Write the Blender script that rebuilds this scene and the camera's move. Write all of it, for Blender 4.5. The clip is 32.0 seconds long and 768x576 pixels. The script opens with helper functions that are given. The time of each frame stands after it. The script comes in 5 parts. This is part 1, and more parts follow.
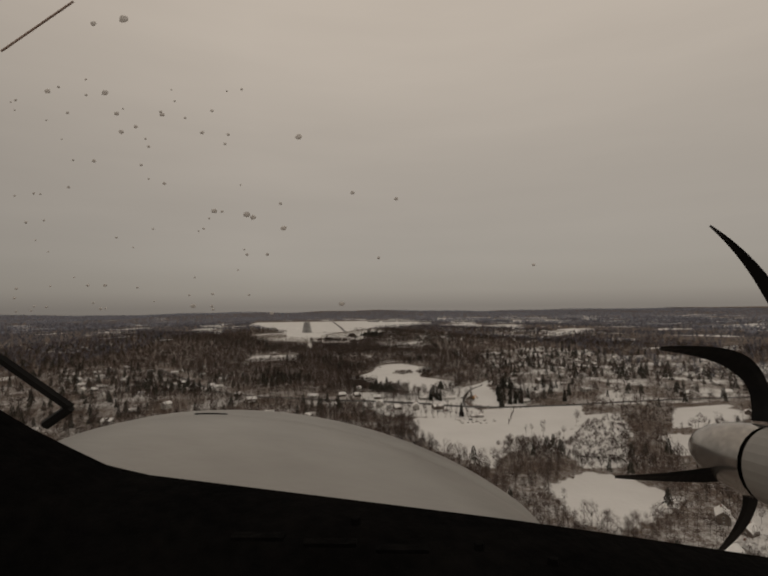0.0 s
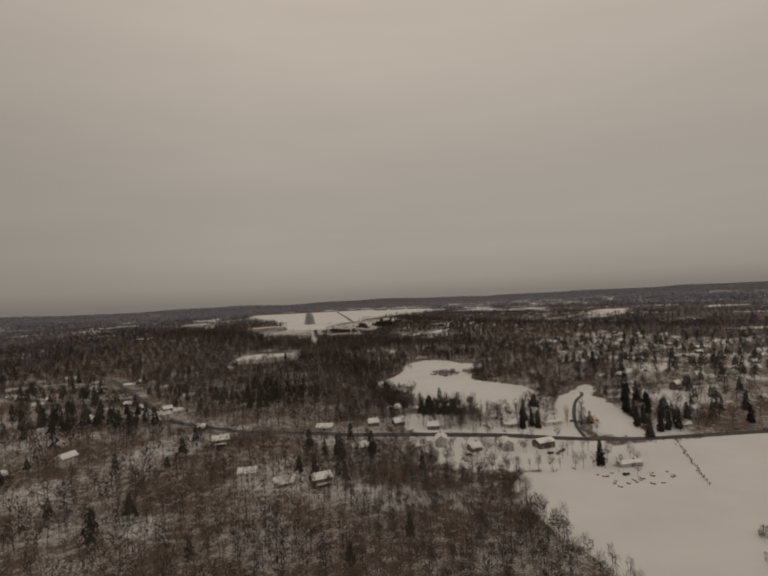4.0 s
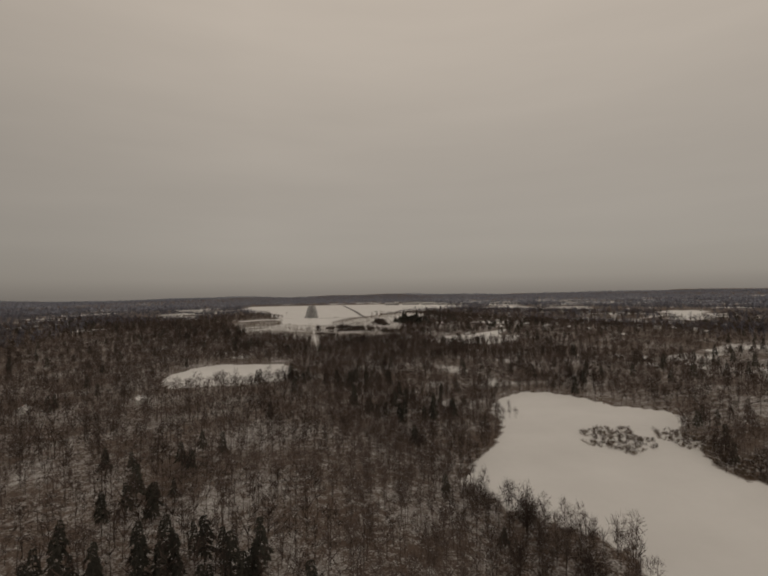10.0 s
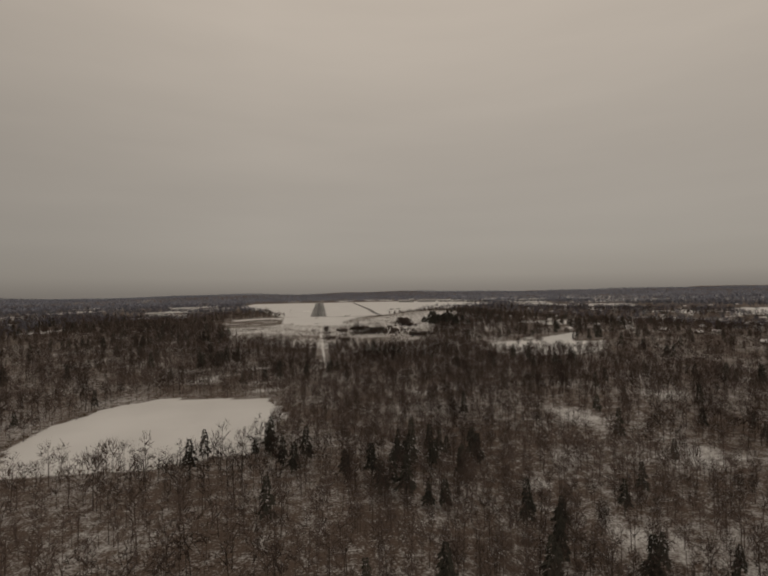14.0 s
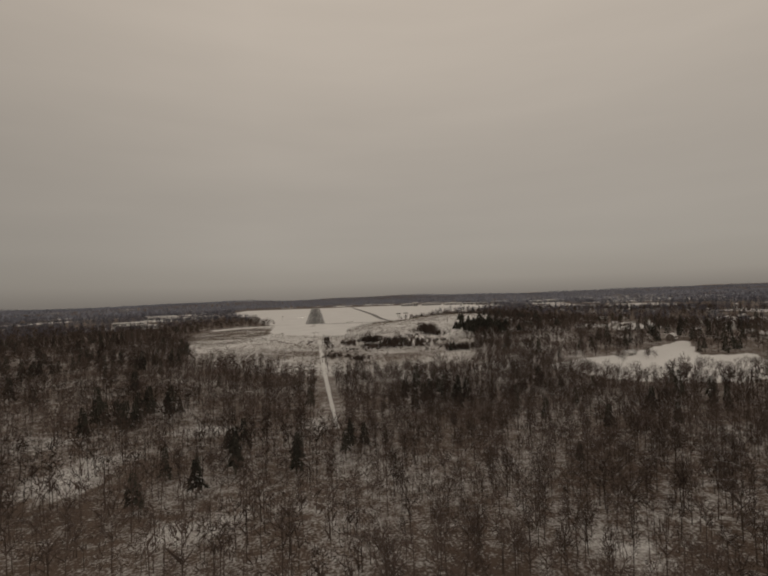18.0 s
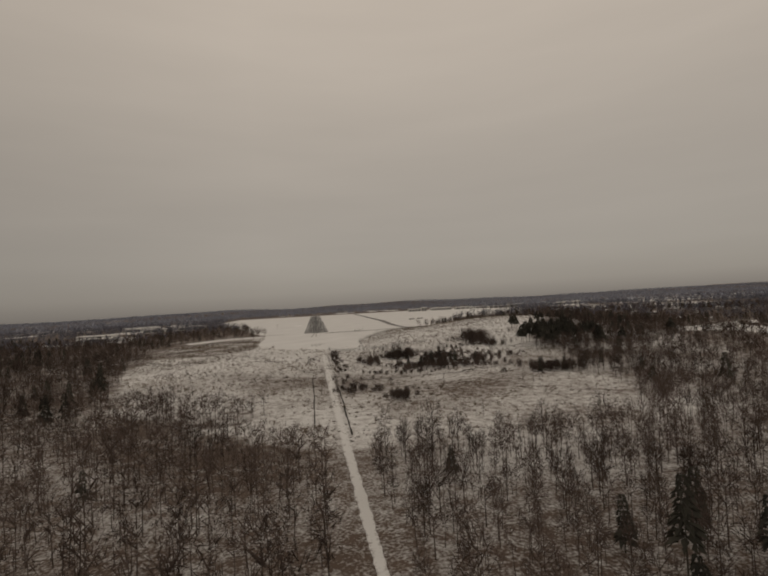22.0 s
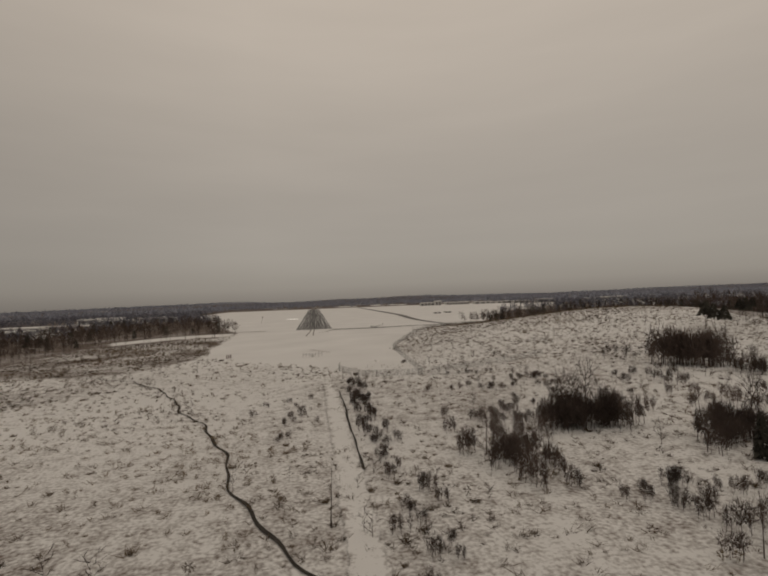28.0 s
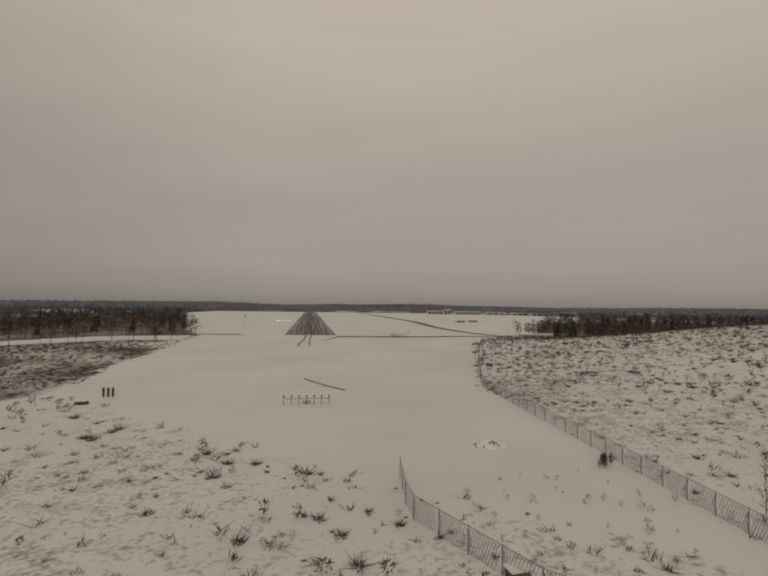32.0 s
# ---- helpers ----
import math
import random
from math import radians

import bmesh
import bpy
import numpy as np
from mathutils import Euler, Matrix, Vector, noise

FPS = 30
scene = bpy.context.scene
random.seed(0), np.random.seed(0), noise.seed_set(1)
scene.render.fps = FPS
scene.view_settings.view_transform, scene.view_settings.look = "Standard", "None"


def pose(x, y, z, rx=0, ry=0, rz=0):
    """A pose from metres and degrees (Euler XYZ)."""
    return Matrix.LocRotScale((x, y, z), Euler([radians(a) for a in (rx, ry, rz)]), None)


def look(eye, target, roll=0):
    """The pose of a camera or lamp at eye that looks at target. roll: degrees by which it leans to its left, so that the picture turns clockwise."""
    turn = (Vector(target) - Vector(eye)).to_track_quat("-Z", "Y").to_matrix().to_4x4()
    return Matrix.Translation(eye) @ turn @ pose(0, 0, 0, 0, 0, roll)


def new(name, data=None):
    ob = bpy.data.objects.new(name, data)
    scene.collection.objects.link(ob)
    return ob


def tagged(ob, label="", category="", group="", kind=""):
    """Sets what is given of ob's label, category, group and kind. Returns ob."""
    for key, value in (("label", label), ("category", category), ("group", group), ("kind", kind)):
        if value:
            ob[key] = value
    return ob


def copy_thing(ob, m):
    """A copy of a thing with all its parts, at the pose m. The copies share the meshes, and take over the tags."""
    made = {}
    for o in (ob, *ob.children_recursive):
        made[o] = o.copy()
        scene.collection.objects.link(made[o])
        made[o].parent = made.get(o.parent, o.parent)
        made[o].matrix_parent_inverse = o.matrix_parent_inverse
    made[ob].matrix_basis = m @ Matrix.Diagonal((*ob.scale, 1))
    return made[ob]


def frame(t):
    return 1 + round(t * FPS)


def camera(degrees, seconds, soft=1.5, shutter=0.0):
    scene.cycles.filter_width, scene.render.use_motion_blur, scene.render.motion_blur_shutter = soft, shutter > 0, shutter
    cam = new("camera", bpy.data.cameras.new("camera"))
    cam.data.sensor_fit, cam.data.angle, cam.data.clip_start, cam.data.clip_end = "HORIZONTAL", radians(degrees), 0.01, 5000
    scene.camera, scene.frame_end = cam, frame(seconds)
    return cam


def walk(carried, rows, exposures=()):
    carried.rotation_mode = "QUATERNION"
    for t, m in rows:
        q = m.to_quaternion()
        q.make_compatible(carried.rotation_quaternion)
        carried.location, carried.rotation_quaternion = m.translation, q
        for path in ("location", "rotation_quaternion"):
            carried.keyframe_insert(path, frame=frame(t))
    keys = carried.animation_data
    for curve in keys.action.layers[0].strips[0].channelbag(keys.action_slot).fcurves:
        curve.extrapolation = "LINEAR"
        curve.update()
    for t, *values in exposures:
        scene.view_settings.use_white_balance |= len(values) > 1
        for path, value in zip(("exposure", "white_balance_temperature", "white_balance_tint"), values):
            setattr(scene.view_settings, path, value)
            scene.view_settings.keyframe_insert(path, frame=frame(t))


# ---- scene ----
cam = camera(77.3, 32.0, soft=2.0)
# seconds, x, y, z, yaw, pitch, lean
PATH = [
    (0, -0.18, -0.26, 71.12, -9.16, 2.21, -0.53),
    (0.5, 0.17, 19.46, 70.10, -8.76, 2.16, -0.61),
    (1, 0.24, 39.02, 69.02, -8.60, 2.22, -0.41),
    (1.5, 0.14, 58.49, 67.90, -8.89, 2.19, 0.10),
    (2, -0.07, 77.90, 66.74, -9.20, 1.59, 0.66),
    (2.5, -0.31, 97.30, 65.56, -9.20, 1.13, -0.07),
    (3, -0.53, 116.69, 64.35, -8.90, 1.44, -0.52),
    (3.5, -0.71, 136.09, 63.13, -8.96, 1.03, -1.53),
    (5.5, -0.60, 213.87, 58.29, -8.76, 0.90, -4.05),
    (6, -0.36, 233.32, 57.12, -8.89, 0.88, -2.56),
    (6.5, -0.04, 252.75, 55.97, -9.20, 1.03, -1.36),
    (7, 0.34, 272.15, 54.86, -9.26, 1.02, -1.52),
    (7.5, 0.77, 291.49, 53.78, -9.00, 0.81, -1.61),
    (8, 1.23, 310.76, 52.74, -8.84, 0.88, -0.97),
    (8.5, 1.70, 329.94, 51.73, -8.80, 1.07, -0.37),
    (9, 2.17, 349.01, 50.77, -8.85, 0.93, -0.10),
    (9.5, 2.63, 367.97, 49.84, -8.77, 1.12, -0.53),
    (10, 3.05, 386.79, 48.95, -8.50, 0.55, -0.89),
    (10.5, 3.44, 405.46, 48.10, -8.22, 0.40, -1.63),
    (11, 3.77, 423.98, 47.28, -8.26, 0.93, -1.81),
    (11.5, 4.04, 442.33, 46.49, -8.46, 0.71, -0.72),
    (12, 4.24, 460.51, 45.73, -8.70, 0.42, -0.92),
    (12.5, 4.37, 478.50, 44.99, -8.75, 0.18, -0.10),
    (13, 4.43, 496.32, 44.28, -8.41, 0.11, -0.46),
    (13.5, 4.41, 513.95, 43.58, -7.67, 0.26, -0.24),
    (14, 4.33, 531.41, 42.89, -7.55, 0.31, -0.93),
    (14.5, 4.18, 548.68, 42.20, -7.93, 0.53, -2.95),
    (16.5, 3.06, 616.08, 39.46, -7.74, 1.22, -1.67),
    (17, 2.70, 632.55, 38.76, -7.66, 1.13, -2.30),
    (17.5, 2.32, 648.89, 38.04, -7.97, 1.03, -2.50),
    (18, 1.94, 665.10, 37.31, -8.14, 0.91, -1.90),
    (18.5, 1.57, 681.20, 36.56, -7.83, 1.06, -1.20),
    (19, 1.22, 697.20, 35.79, -7.76, 1.25, -1.67),
    (19.5, 0.89, 713.11, 35.01, -7.87, 1.03, -1.25),
    (20, 0.60, 728.94, 34.22, -7.86, 0.68, -1.01),
    (20.5, 0.35, 744.70, 33.41, -7.87, 0.82, -1.32),
    (21, 0.14, 760.40, 32.59, -8.08, 0.78, -1.97),
    (21.5, -0.01, 776.04, 31.77, -8.20, 1.25, -2.64),
    (22, -0.11, 791.64, 30.94, -8.32, 1.77, -3.04),
    (22.5, -0.16, 807.20, 30.11, -8.39, 1.51, -3.63),
    (23, -0.16, 822.72, 29.29, -7.90, 1.10, -2.53),
    (23.5, -0.11, 838.20, 28.48, -8.63, 1.53, -3.83),
    (24, -0.03, 853.64, 27.68, -8.61, 2.21, -2.68),
    (24.5, 0.09, 869.04, 26.90, -8.31, 2.18, -1.81),
    (26.5, 0.67, 930.15, 24.05, -9.01, 1.56, -1.88),
    (27, 0.79, 945.26, 23.40, -8.56, 1.67, -1.85),
    (27.5, 0.87, 960.28, 22.79, -8.44, 1.51, -2.05),
    (28, 0.92, 975.19, 22.19, -8.38, 1.29, -2.10),
    (28.5, 0.91, 989.98, 21.61, -8.18, 2.06, -1.42),
    (29, 0.85, 1004.65, 21.03, -8.32, 1.72, -1.99),
    (29.5, 0.74, 1019.16, 20.43, -8.81, 0.91, -2.99),
    (30, 0.60, 1033.51, 19.80, -8.56, 1.52, -2.38),
    (30.5, 0.42, 1047.68, 19.10, -8.35, 2.75, -2.37),
    (31, 0.24, 1061.67, 18.31, -8.32, 2.84, -2.39),
    (31.5, 0.10, 1075.46, 17.38, -8.47, 2.68, -0.64),
    (32, 0.04, 1089.04, 16.27, -8.69, 2.24, 0.76),
]


def attitude(x, y, z, yaw, pitch, lean):
    return pose(x, y, z, 0, 0, yaw) @ pose(0, 0, 0, 90 + pitch, 0, 0) @ pose(0, 0, 0, 0, 0, lean)


walk(cam, [(t, attitude(*p)) for t, *p in PATH])

# ---------------------------------------------------------------- sky and light
SUN_HEIGHT, SUN_TURN = radians(38), radians(200)
world = bpy.data.worlds.new("overcast")
scene.world = world
world.use_nodes = True
wn, wl = world.node_tree.nodes, world.node_tree.links
wn.clear()
w_out = wn.new("ShaderNodeOutputWorld")
w_bg = wn.new("ShaderNodeBackground")
w_sky = wn.new("ShaderNodeTexSky")
w_sky.sky_type, w_sky.sun_disc = "NISHITA", False
w_sky.sun_elevation, w_sky.sun_rotation = SUN_HEIGHT, SUN_TURN
w_dim = wn.new("ShaderNodeVectorMath")
w_dim.operation = "SCALE"
w_dim.inputs["Scale"].default_value = 0.08
w_co = wn.new("ShaderNodeTexCoord")
w_sep = wn.new("ShaderNodeSeparateXYZ")
w_ramp = wn.new("ShaderNodeValToRGB")
CLOUD = [(0.0, (0.215, 0.192, 0.168)), (0.03, (0.285, 0.256, 0.222)), (0.09, (0.335, 0.300, 0.259)),
         (0.3, (0.405, 0.357, 0.304)), (0.55, (0.525, 0.455, 0.382)), (1.0, (0.43, 0.372, 0.312))]
while len(w_ramp.color_ramp.elements) < len(CLOUD):
    w_ramp.color_ramp.elements.new(0.5)
for e, (at, col) in zip(w_ramp.color_ramp.elements, CLOUD):
    e.position, e.color = at, (*col, 1)
w_noise = wn.new("ShaderNodeTexNoise")
w_noise.inputs["Scale"].default_value, w_noise.inputs["Detail"].default_value = 1.6, 4
w_var = wn.new("ShaderNodeMapRange")
w_var.inputs["To Min"].default_value, w_var.inputs["To Max"].default_value = 0.9, 1.1
w_mul = wn.new("ShaderNodeVectorMath")
w_mul.operation = "SCALE"
w_mix = wn.new("ShaderNodeMix")
w_mix.data_type = "RGBA"
w_mix.inputs["Factor"].default_value = 0.97
wl.new(w_co.outputs["Generated"], w_sep.inputs[0])
wl.new(w_sep.outputs["Z"], w_ramp.inputs[0])
w_flat = wn.new("ShaderNodeMapping")  # low cloud lies in long level layers
w_flat.inputs["Scale"].default_value = (1, 1, 7)
wl.new(w_co.outputs["Generated"], w_flat.inputs["Vector"])
wl.new(w_flat.outputs[0], w_noise.inputs["Vector"])
wl.new(w_noise.outputs[0], w_var.inputs[0])
w_side = wn.new("ShaderNodeMapRange")  # sky colour dimmed to the west, standing in for lens vignetting
w_side.inputs["From Min"].default_value, w_side.inputs["From Max"].default_value = -0.65, -0.1
w_side.inputs["To Min"].default_value, w_side.inputs["To Max"].default_value = 0.80, 1.0
w_both = wn.new("ShaderNodeMath")
w_both.operation = "MULTIPLY"
wl.new(w_sep.outputs["X"], w_side.inputs[0])
wl.new(w_side.outputs[0], w_both.inputs[0])
wl.new(w_var.outputs[0], w_both.inputs[1])
wl.new(w_ramp.outputs[0], w_mul.inputs[0])
wl.new(w_both.outputs[0], w_mul.inputs["Scale"])
wl.new(w_sky.outputs[0], w_dim.inputs[0])
wl.new(w_dim.outputs[0], w_mix.inputs["A"])
wl.new(w_mul.outputs[0], w_mix.inputs["B"])
wl.new(w_mix.outputs["Result"], w_bg.inputs["Color"])
wl.new(w_bg.outputs[0], w_out.inputs[0])
w_bg.inputs["Strength"].default_value = 1.0

sun_data = bpy.data.lights.new("sun", "SUN")
sun_data.energy, sun_data.angle, sun_data.color = 0.35, radians(40), (1.0, 0.94, 0.86)
sun = new("sun", sun_data)
sun.matrix_world = look((0, 0, 300), (-math.sin(SUN_TURN) * math.cos(SUN_HEIGHT), -math.cos(SUN_TURN) * math.cos(SUN_HEIGHT),
                                      300 - math.sin(SUN_HEIGHT)))


# ---------------------------------------------------------------- materials
def mat(name, a, b, scale=1.0, rough=0.9, metal=0.0, bump=0.2, fine=8.0, spread=0.0):
    """Two colours blended by a coarse and a fine noise in metres; spread varies each object."""
    m = bpy.data.materials.new(name)
    m.use_nodes = True
    n, l = m.node_tree.nodes, m.node_tree.links
    s = n["Principled BSDF"]
    geo = n.new("ShaderNodeNewGeometry")
    n1, n2 = n.new("ShaderNodeTexNoise"), n.new("ShaderNodeTexNoise")
    n1.inputs["Scale"].default_value, n1.inputs["Detail"].default_value = scale, 4
    n2.inputs["Scale"].default_value, n2.inputs["Detail"].default_value = scale * fine, 3
    add = n.new("ShaderNodeMath")
    add.operation = "MULTIPLY_ADD"
    add.inputs[1].default_value, add.inputs[2].default_value = 0.45, 0.0
    mixv = n.new("ShaderNodeMath")
    mixv.operation = "MULTIPLY_ADD"
    mixv.inputs[1].default_value = 0.75
    ramp = n.new("ShaderNodeMapRange")
    ramp.inputs["From Min"].default_value, ramp.inputs["From Max"].default_value = 0.42, 0.80
    mix = n.new("ShaderNodeMix")
    mix.data_type = "RGBA"
    mix.inputs["A"].default_value, mix.inputs["B"].default_value = (*a, 1), (*b, 1)
    for k in (n1, n2):
        l.new(geo.outputs["Position"], k.inputs["Vector"])
    l.new(n2.outputs[0], add.inputs[0])
    l.new(n1.outputs[0], mixv.inputs[0])
    l.new(add.outputs[0], mixv.inputs[2])
    l.new(mixv.outputs[0], ramp.inputs[0])
    if spread:
        info = n.new("ShaderNodeObjectInfo")
        plus = n.new("ShaderNodeMath")
        plus.operation = "MULTIPLY_ADD"
        plus.inputs[1].default_value = spread
        l.new(info.outputs["Random"], plus.inputs[0])
        l.new(ramp.outputs[0], plus.inputs[2])
        l.new(plus.outputs[0], mix.inputs["Factor"])
    else:
        l.new(ramp.outputs[0], mix.inputs["Factor"])
    l.new(mix.outputs["Result"], s.inputs["Base Color"])
    s.inputs["Roughness"].default_value, s.inputs["Metallic"].default_value = rough, metal
    if bump:
        bn = n.new("ShaderNodeBump")
        bn.inputs["Strength"].default_value, bn.inputs["Distance"].default_value = bump, 0.3 / max(scale, 0.05)
        l.new(n2.outputs[0], bn.inputs["Height"])
        l.new(bn.outputs[0], s.inputs["Normal"])
    return m


def island_mat(name, a, b, rough=0.95, stand=0.03, tree=0.16):
    """A colour that differs from twig to twig, from tree to tree and from stand to stand of one mesh."""
    m = bpy.data.materials.new(name)
    m.use_nodes = True
    n, l = m.node_tree.nodes, m.node_tree.links
    s = n["Principled BSDF"]
    geo, mix = n.new("ShaderNodeNewGeometry"), n.new("ShaderNodeMix")
    total = None
    flat = n.new("ShaderNodeMapping")
    flat.inputs["Scale"].default_value = (1, 1, 0.1)
    l.new(geo.outputs["Position"], flat.inputs["Vector"])
    for source, weight in ((stand, 2.1), (tree, 1.7), (None, 0.4)):
        k = n.new("ShaderNodeMath")
        k.operation = "MULTIPLY_ADD"
        k.inputs[1].default_value, k.inputs[2].default_value = weight, -1.6
        if source is None:
            l.new(geo.outputs["Random Per Island"], k.inputs[0])
        else:
            tex = n.new("ShaderNodeTexNoise")
            tex.inputs["Scale"].default_value, tex.inputs["Detail"].default_value = source, 2
            l.new(flat.outputs[0], tex.inputs["Vector"])
            l.new(tex.outputs[0], k.inputs[0])
        if total is not None:
            l.new(total, k.inputs[2])
        total = k.outputs[0]
    k.use_clamp = True
    mix.data_type = "RGBA"
    mix.inputs["A"].default_value, mix.inputs["B"].default_value = (*a, 1), (*b, 1)
    l.new(total, mix.inputs["Factor"])
    l.new(mix.outputs["Result"], s.inputs["Base Color"])
    s.inputs["Roughness"].default_value = rough
    s.inputs["Specular IOR Level"].default_value = 0.15
    return m


def ground_mat():
    """Snow, with leaf litter and stems showing through where the sheet's cover is high."""
    m = bpy.data.materials.new("snowy_ground")
    m.use_nodes = True
    n, l = m.node_tree.nodes, m.node_tree.links
    s = n["Principled BSDF"]
    geo, at = n.new("ShaderNodeNewGeometry"), n.new("ShaderNodeAttribute")
    at.attribute_name = "cover"
    big, mid, fine = (n.new("ShaderNodeTexNoise") for _ in range(3))
    for k, sc, de in ((big, 0.035, 5), (mid, 0.4, 5), (fine, 2.0, 4)):
        k.inputs["Scale"].default_value, k.inputs["Detail"].default_value = sc, de
        l.new(geo.outputs["Position"], k.inputs["Vector"])

    def calc(op, x, y):
        k = n.new("ShaderNodeMath")
        k.operation = op
        for i, v in enumerate((x, y)):
            if isinstance(v, float):
                k.inputs[i].default_value = v
            else:
                l.new(v, k.inputs[i])
        return k.outputs[0]

    lump = calc("ADD", calc("MULTIPLY", big.outputs[0], 0.5), calc("MULTIPLY", mid.outputs[0], 0.5))
    lump = calc("ADD", calc("MULTIPLY", lump, 0.6), calc("MULTIPLY", fine.outputs[0], 0.4))
    edge = calc("SUBTRACT", calc("ADD", at.outputs["Fac"], calc("MULTIPLY", lump, 2.1)), 1.30)
    fac = n.new("ShaderNodeMapRange")
    fac.inputs["From Min"].default_value, fac.inputs["From Max"].default_value = 0.15, 0.54
    l.new(edge, fac.inputs[0])
    snow, litter, mix = n.new("ShaderNodeMix"), n.new("ShaderNodeMix"), n.new("ShaderNodeMix")
    for k, a, b in ((snow, (0.60, 0.59, 0.572), (0.80, 0.79, 0.772)), (litter, (0.052, 0.037, 0.029), (0.162, 0.119, 0.092))):
        k.data_type = "RGBA"
        k.inputs["A"].default_value, k.inputs["B"].default_value = (*a, 1), (*b, 1)
    mix.data_type = "RGBA"
    l.new(big.outputs[0], snow.inputs["Factor"])
    l.new(mid.outputs[0], litter.inputs["Factor"])
    l.new(fac.outputs[0], mix.inputs["Factor"])
    l.new(snow.outputs["Result"], mix.inputs["A"])
    l.new(litter.outputs["Result"], mix.inputs["B"])
    l.new(mix.outputs["Result"], s.inputs["Base Color"])
    s.inputs["Roughness"].default_value = 0.85
    s.inputs["Specular IOR Level"].default_value = 0.2
    bn = n.new("ShaderNodeBump")
    bn.inputs["Strength"].default_value, bn.inputs["Distance"].default_value = 0.35, 0.6
    l.new(mid.outputs[0], bn.inputs["Height"])
    l.new(bn.outputs[0], s.inputs["Normal"])
    return m


GROUND = ground_mat()
BARK = island_mat("bare_bark", (0.030, 0.022, 0.018), (0.122, 0.092, 0.078))
NEEDLE = island_mat("pine_needles", (0.028, 0.027, 0.022), (0.078, 0.072, 0.058))
# distance haze is put into this bark colour as a pale blue-grey tint
FARWOOD_HAZED = island_mat("far_winter_woods_hazed", (0.085, 0.086, 0.108), (0.185, 0.182, 0.212))
# stronger haze painted in for the far hills: lighter and bluer than bark
HAZEWOOD = island_mat("far_hill_woods_hazed", (0.19, 0.205, 0.255), (0.33, 0.338, 0.385))
SCRUB = island_mat("dry_scrub", (0.058, 0.040, 0.027), (0.185, 0.138, 0.088))
ASPHALT = mat("worn_asphalt", (0.045, 0.044, 0.043), (0.10, 0.098, 0.095), 0.3)
WET = mat("dark_stream", (0.02, 0.017, 0.014), (0.05, 0.043, 0.036), 0.5, rough=0.7)
WET.node_tree.nodes["Principled BSDF"].inputs["Specular IOR Level"].default_value = 0.15
SNOW = mat("roof_snow", (0.72, 0.71, 0.69), (0.85, 0.84, 0.82), 0.4)
SIDING = mat("painted_siding", (0.16, 0.145, 0.13), (0.55, 0.53, 0.50), 0.15, bump=0.05, spread=0.8)
SHINGLE = mat("grey_shingle", (0.06, 0.058, 0.056), (0.16, 0.15, 0.145), 0.6, spread=0.3)
PANE = mat("dark_pane", (0.02, 0.022, 0.025), (0.04, 0.042, 0.045), 0.5, rough=0.12, bump=0)
BRICK = mat("chimney_brick", (0.16, 0.07, 0.05), (0.26, 0.13, 0.09), 2.0)
STEEL = mat("galvanised_steel", (0.22, 0.22, 0.22), (0.36, 0.36, 0.35), 3.0, rough=0.5, metal=0.6)
TIMBER = mat("weathered_timber", (0.07, 0.055, 0.042), (0.16, 0.13, 0.10), 1.5)
ORANGE = mat("faded_dark_red_paint", (0.07, 0.03, 0.024), (0.12, 0.048, 0.036), 2.0, rough=0.5)
WHITE = mat("white_paint", (0.70, 0.69, 0.67), (0.82, 0.81, 0.79), 1.0, rough=0.5)
METALW = mat("pale_metal_cladding", (0.40, 0.39, 0.37), (0.58, 0.57, 0.55), 0.2, rough=0.6)

# ---------------------------------------------------------------- the lie of the land
UNIT = 0.92  # plan units to metres


def plan(*points):
    return np.array(points, float) * UNIT


def smooth(a, b, v):
    t = np.clip((v - a) / (b - a), 0, 1)
    return t * t * (3 - 2 * t)


def height(x, y):
    """Ground height in metres; takes numbers or arrays."""
    x, y = np.asarray(x, float), np.asarray(y, float)
    h = -4.0 * (1 - smooth(345, 388, y))
    h = h + 12.0 * np.exp(-(((x - 178) / 88) ** 2 + ((y - 1212) / 76) ** 2))
    h = h + 3.0 * smooth(900, 700, np.abs(y - 800)) * smooth(40, 160, np.abs(x)) * np.sin(x / 70 + y / 95)
    h = h - 6.2 * smooth(385, 470, y) * smooth(700, 640, y) * smooth(200, 150, x) * smooth(15, 50, x)  # the pond's hollow
    far = np.hypot(x, y - 900)
    ridge = 22 + 9 * np.sin(x / 620 + 1.0) + 7 * np.sin(x / 260 + y / 900) + 4 * np.sin(x / 97)
    west = smooth(-250, -1100, x)
    h = h + np.maximum(ridge, 4) * (1 - 0.35 * west) * smooth(2300 - 1150 * west, 4300 - 2150 * west, far)
    return h


def inside(x, y, poly):
    """Signed distance-like test: True within the outline."""
    hit = np.zeros(np.shape(x), bool)
    j = len(poly) - 1
    for i in range(len(poly)):
        (xi, yi), (xj, yj) = poly[i], poly[j]
        hit ^= ((yi > y) != (yj > y)) & (x < (xj - xi) * (y - yi) / (yj - yi + 1e-9) + xi)
        j = i
    return hit


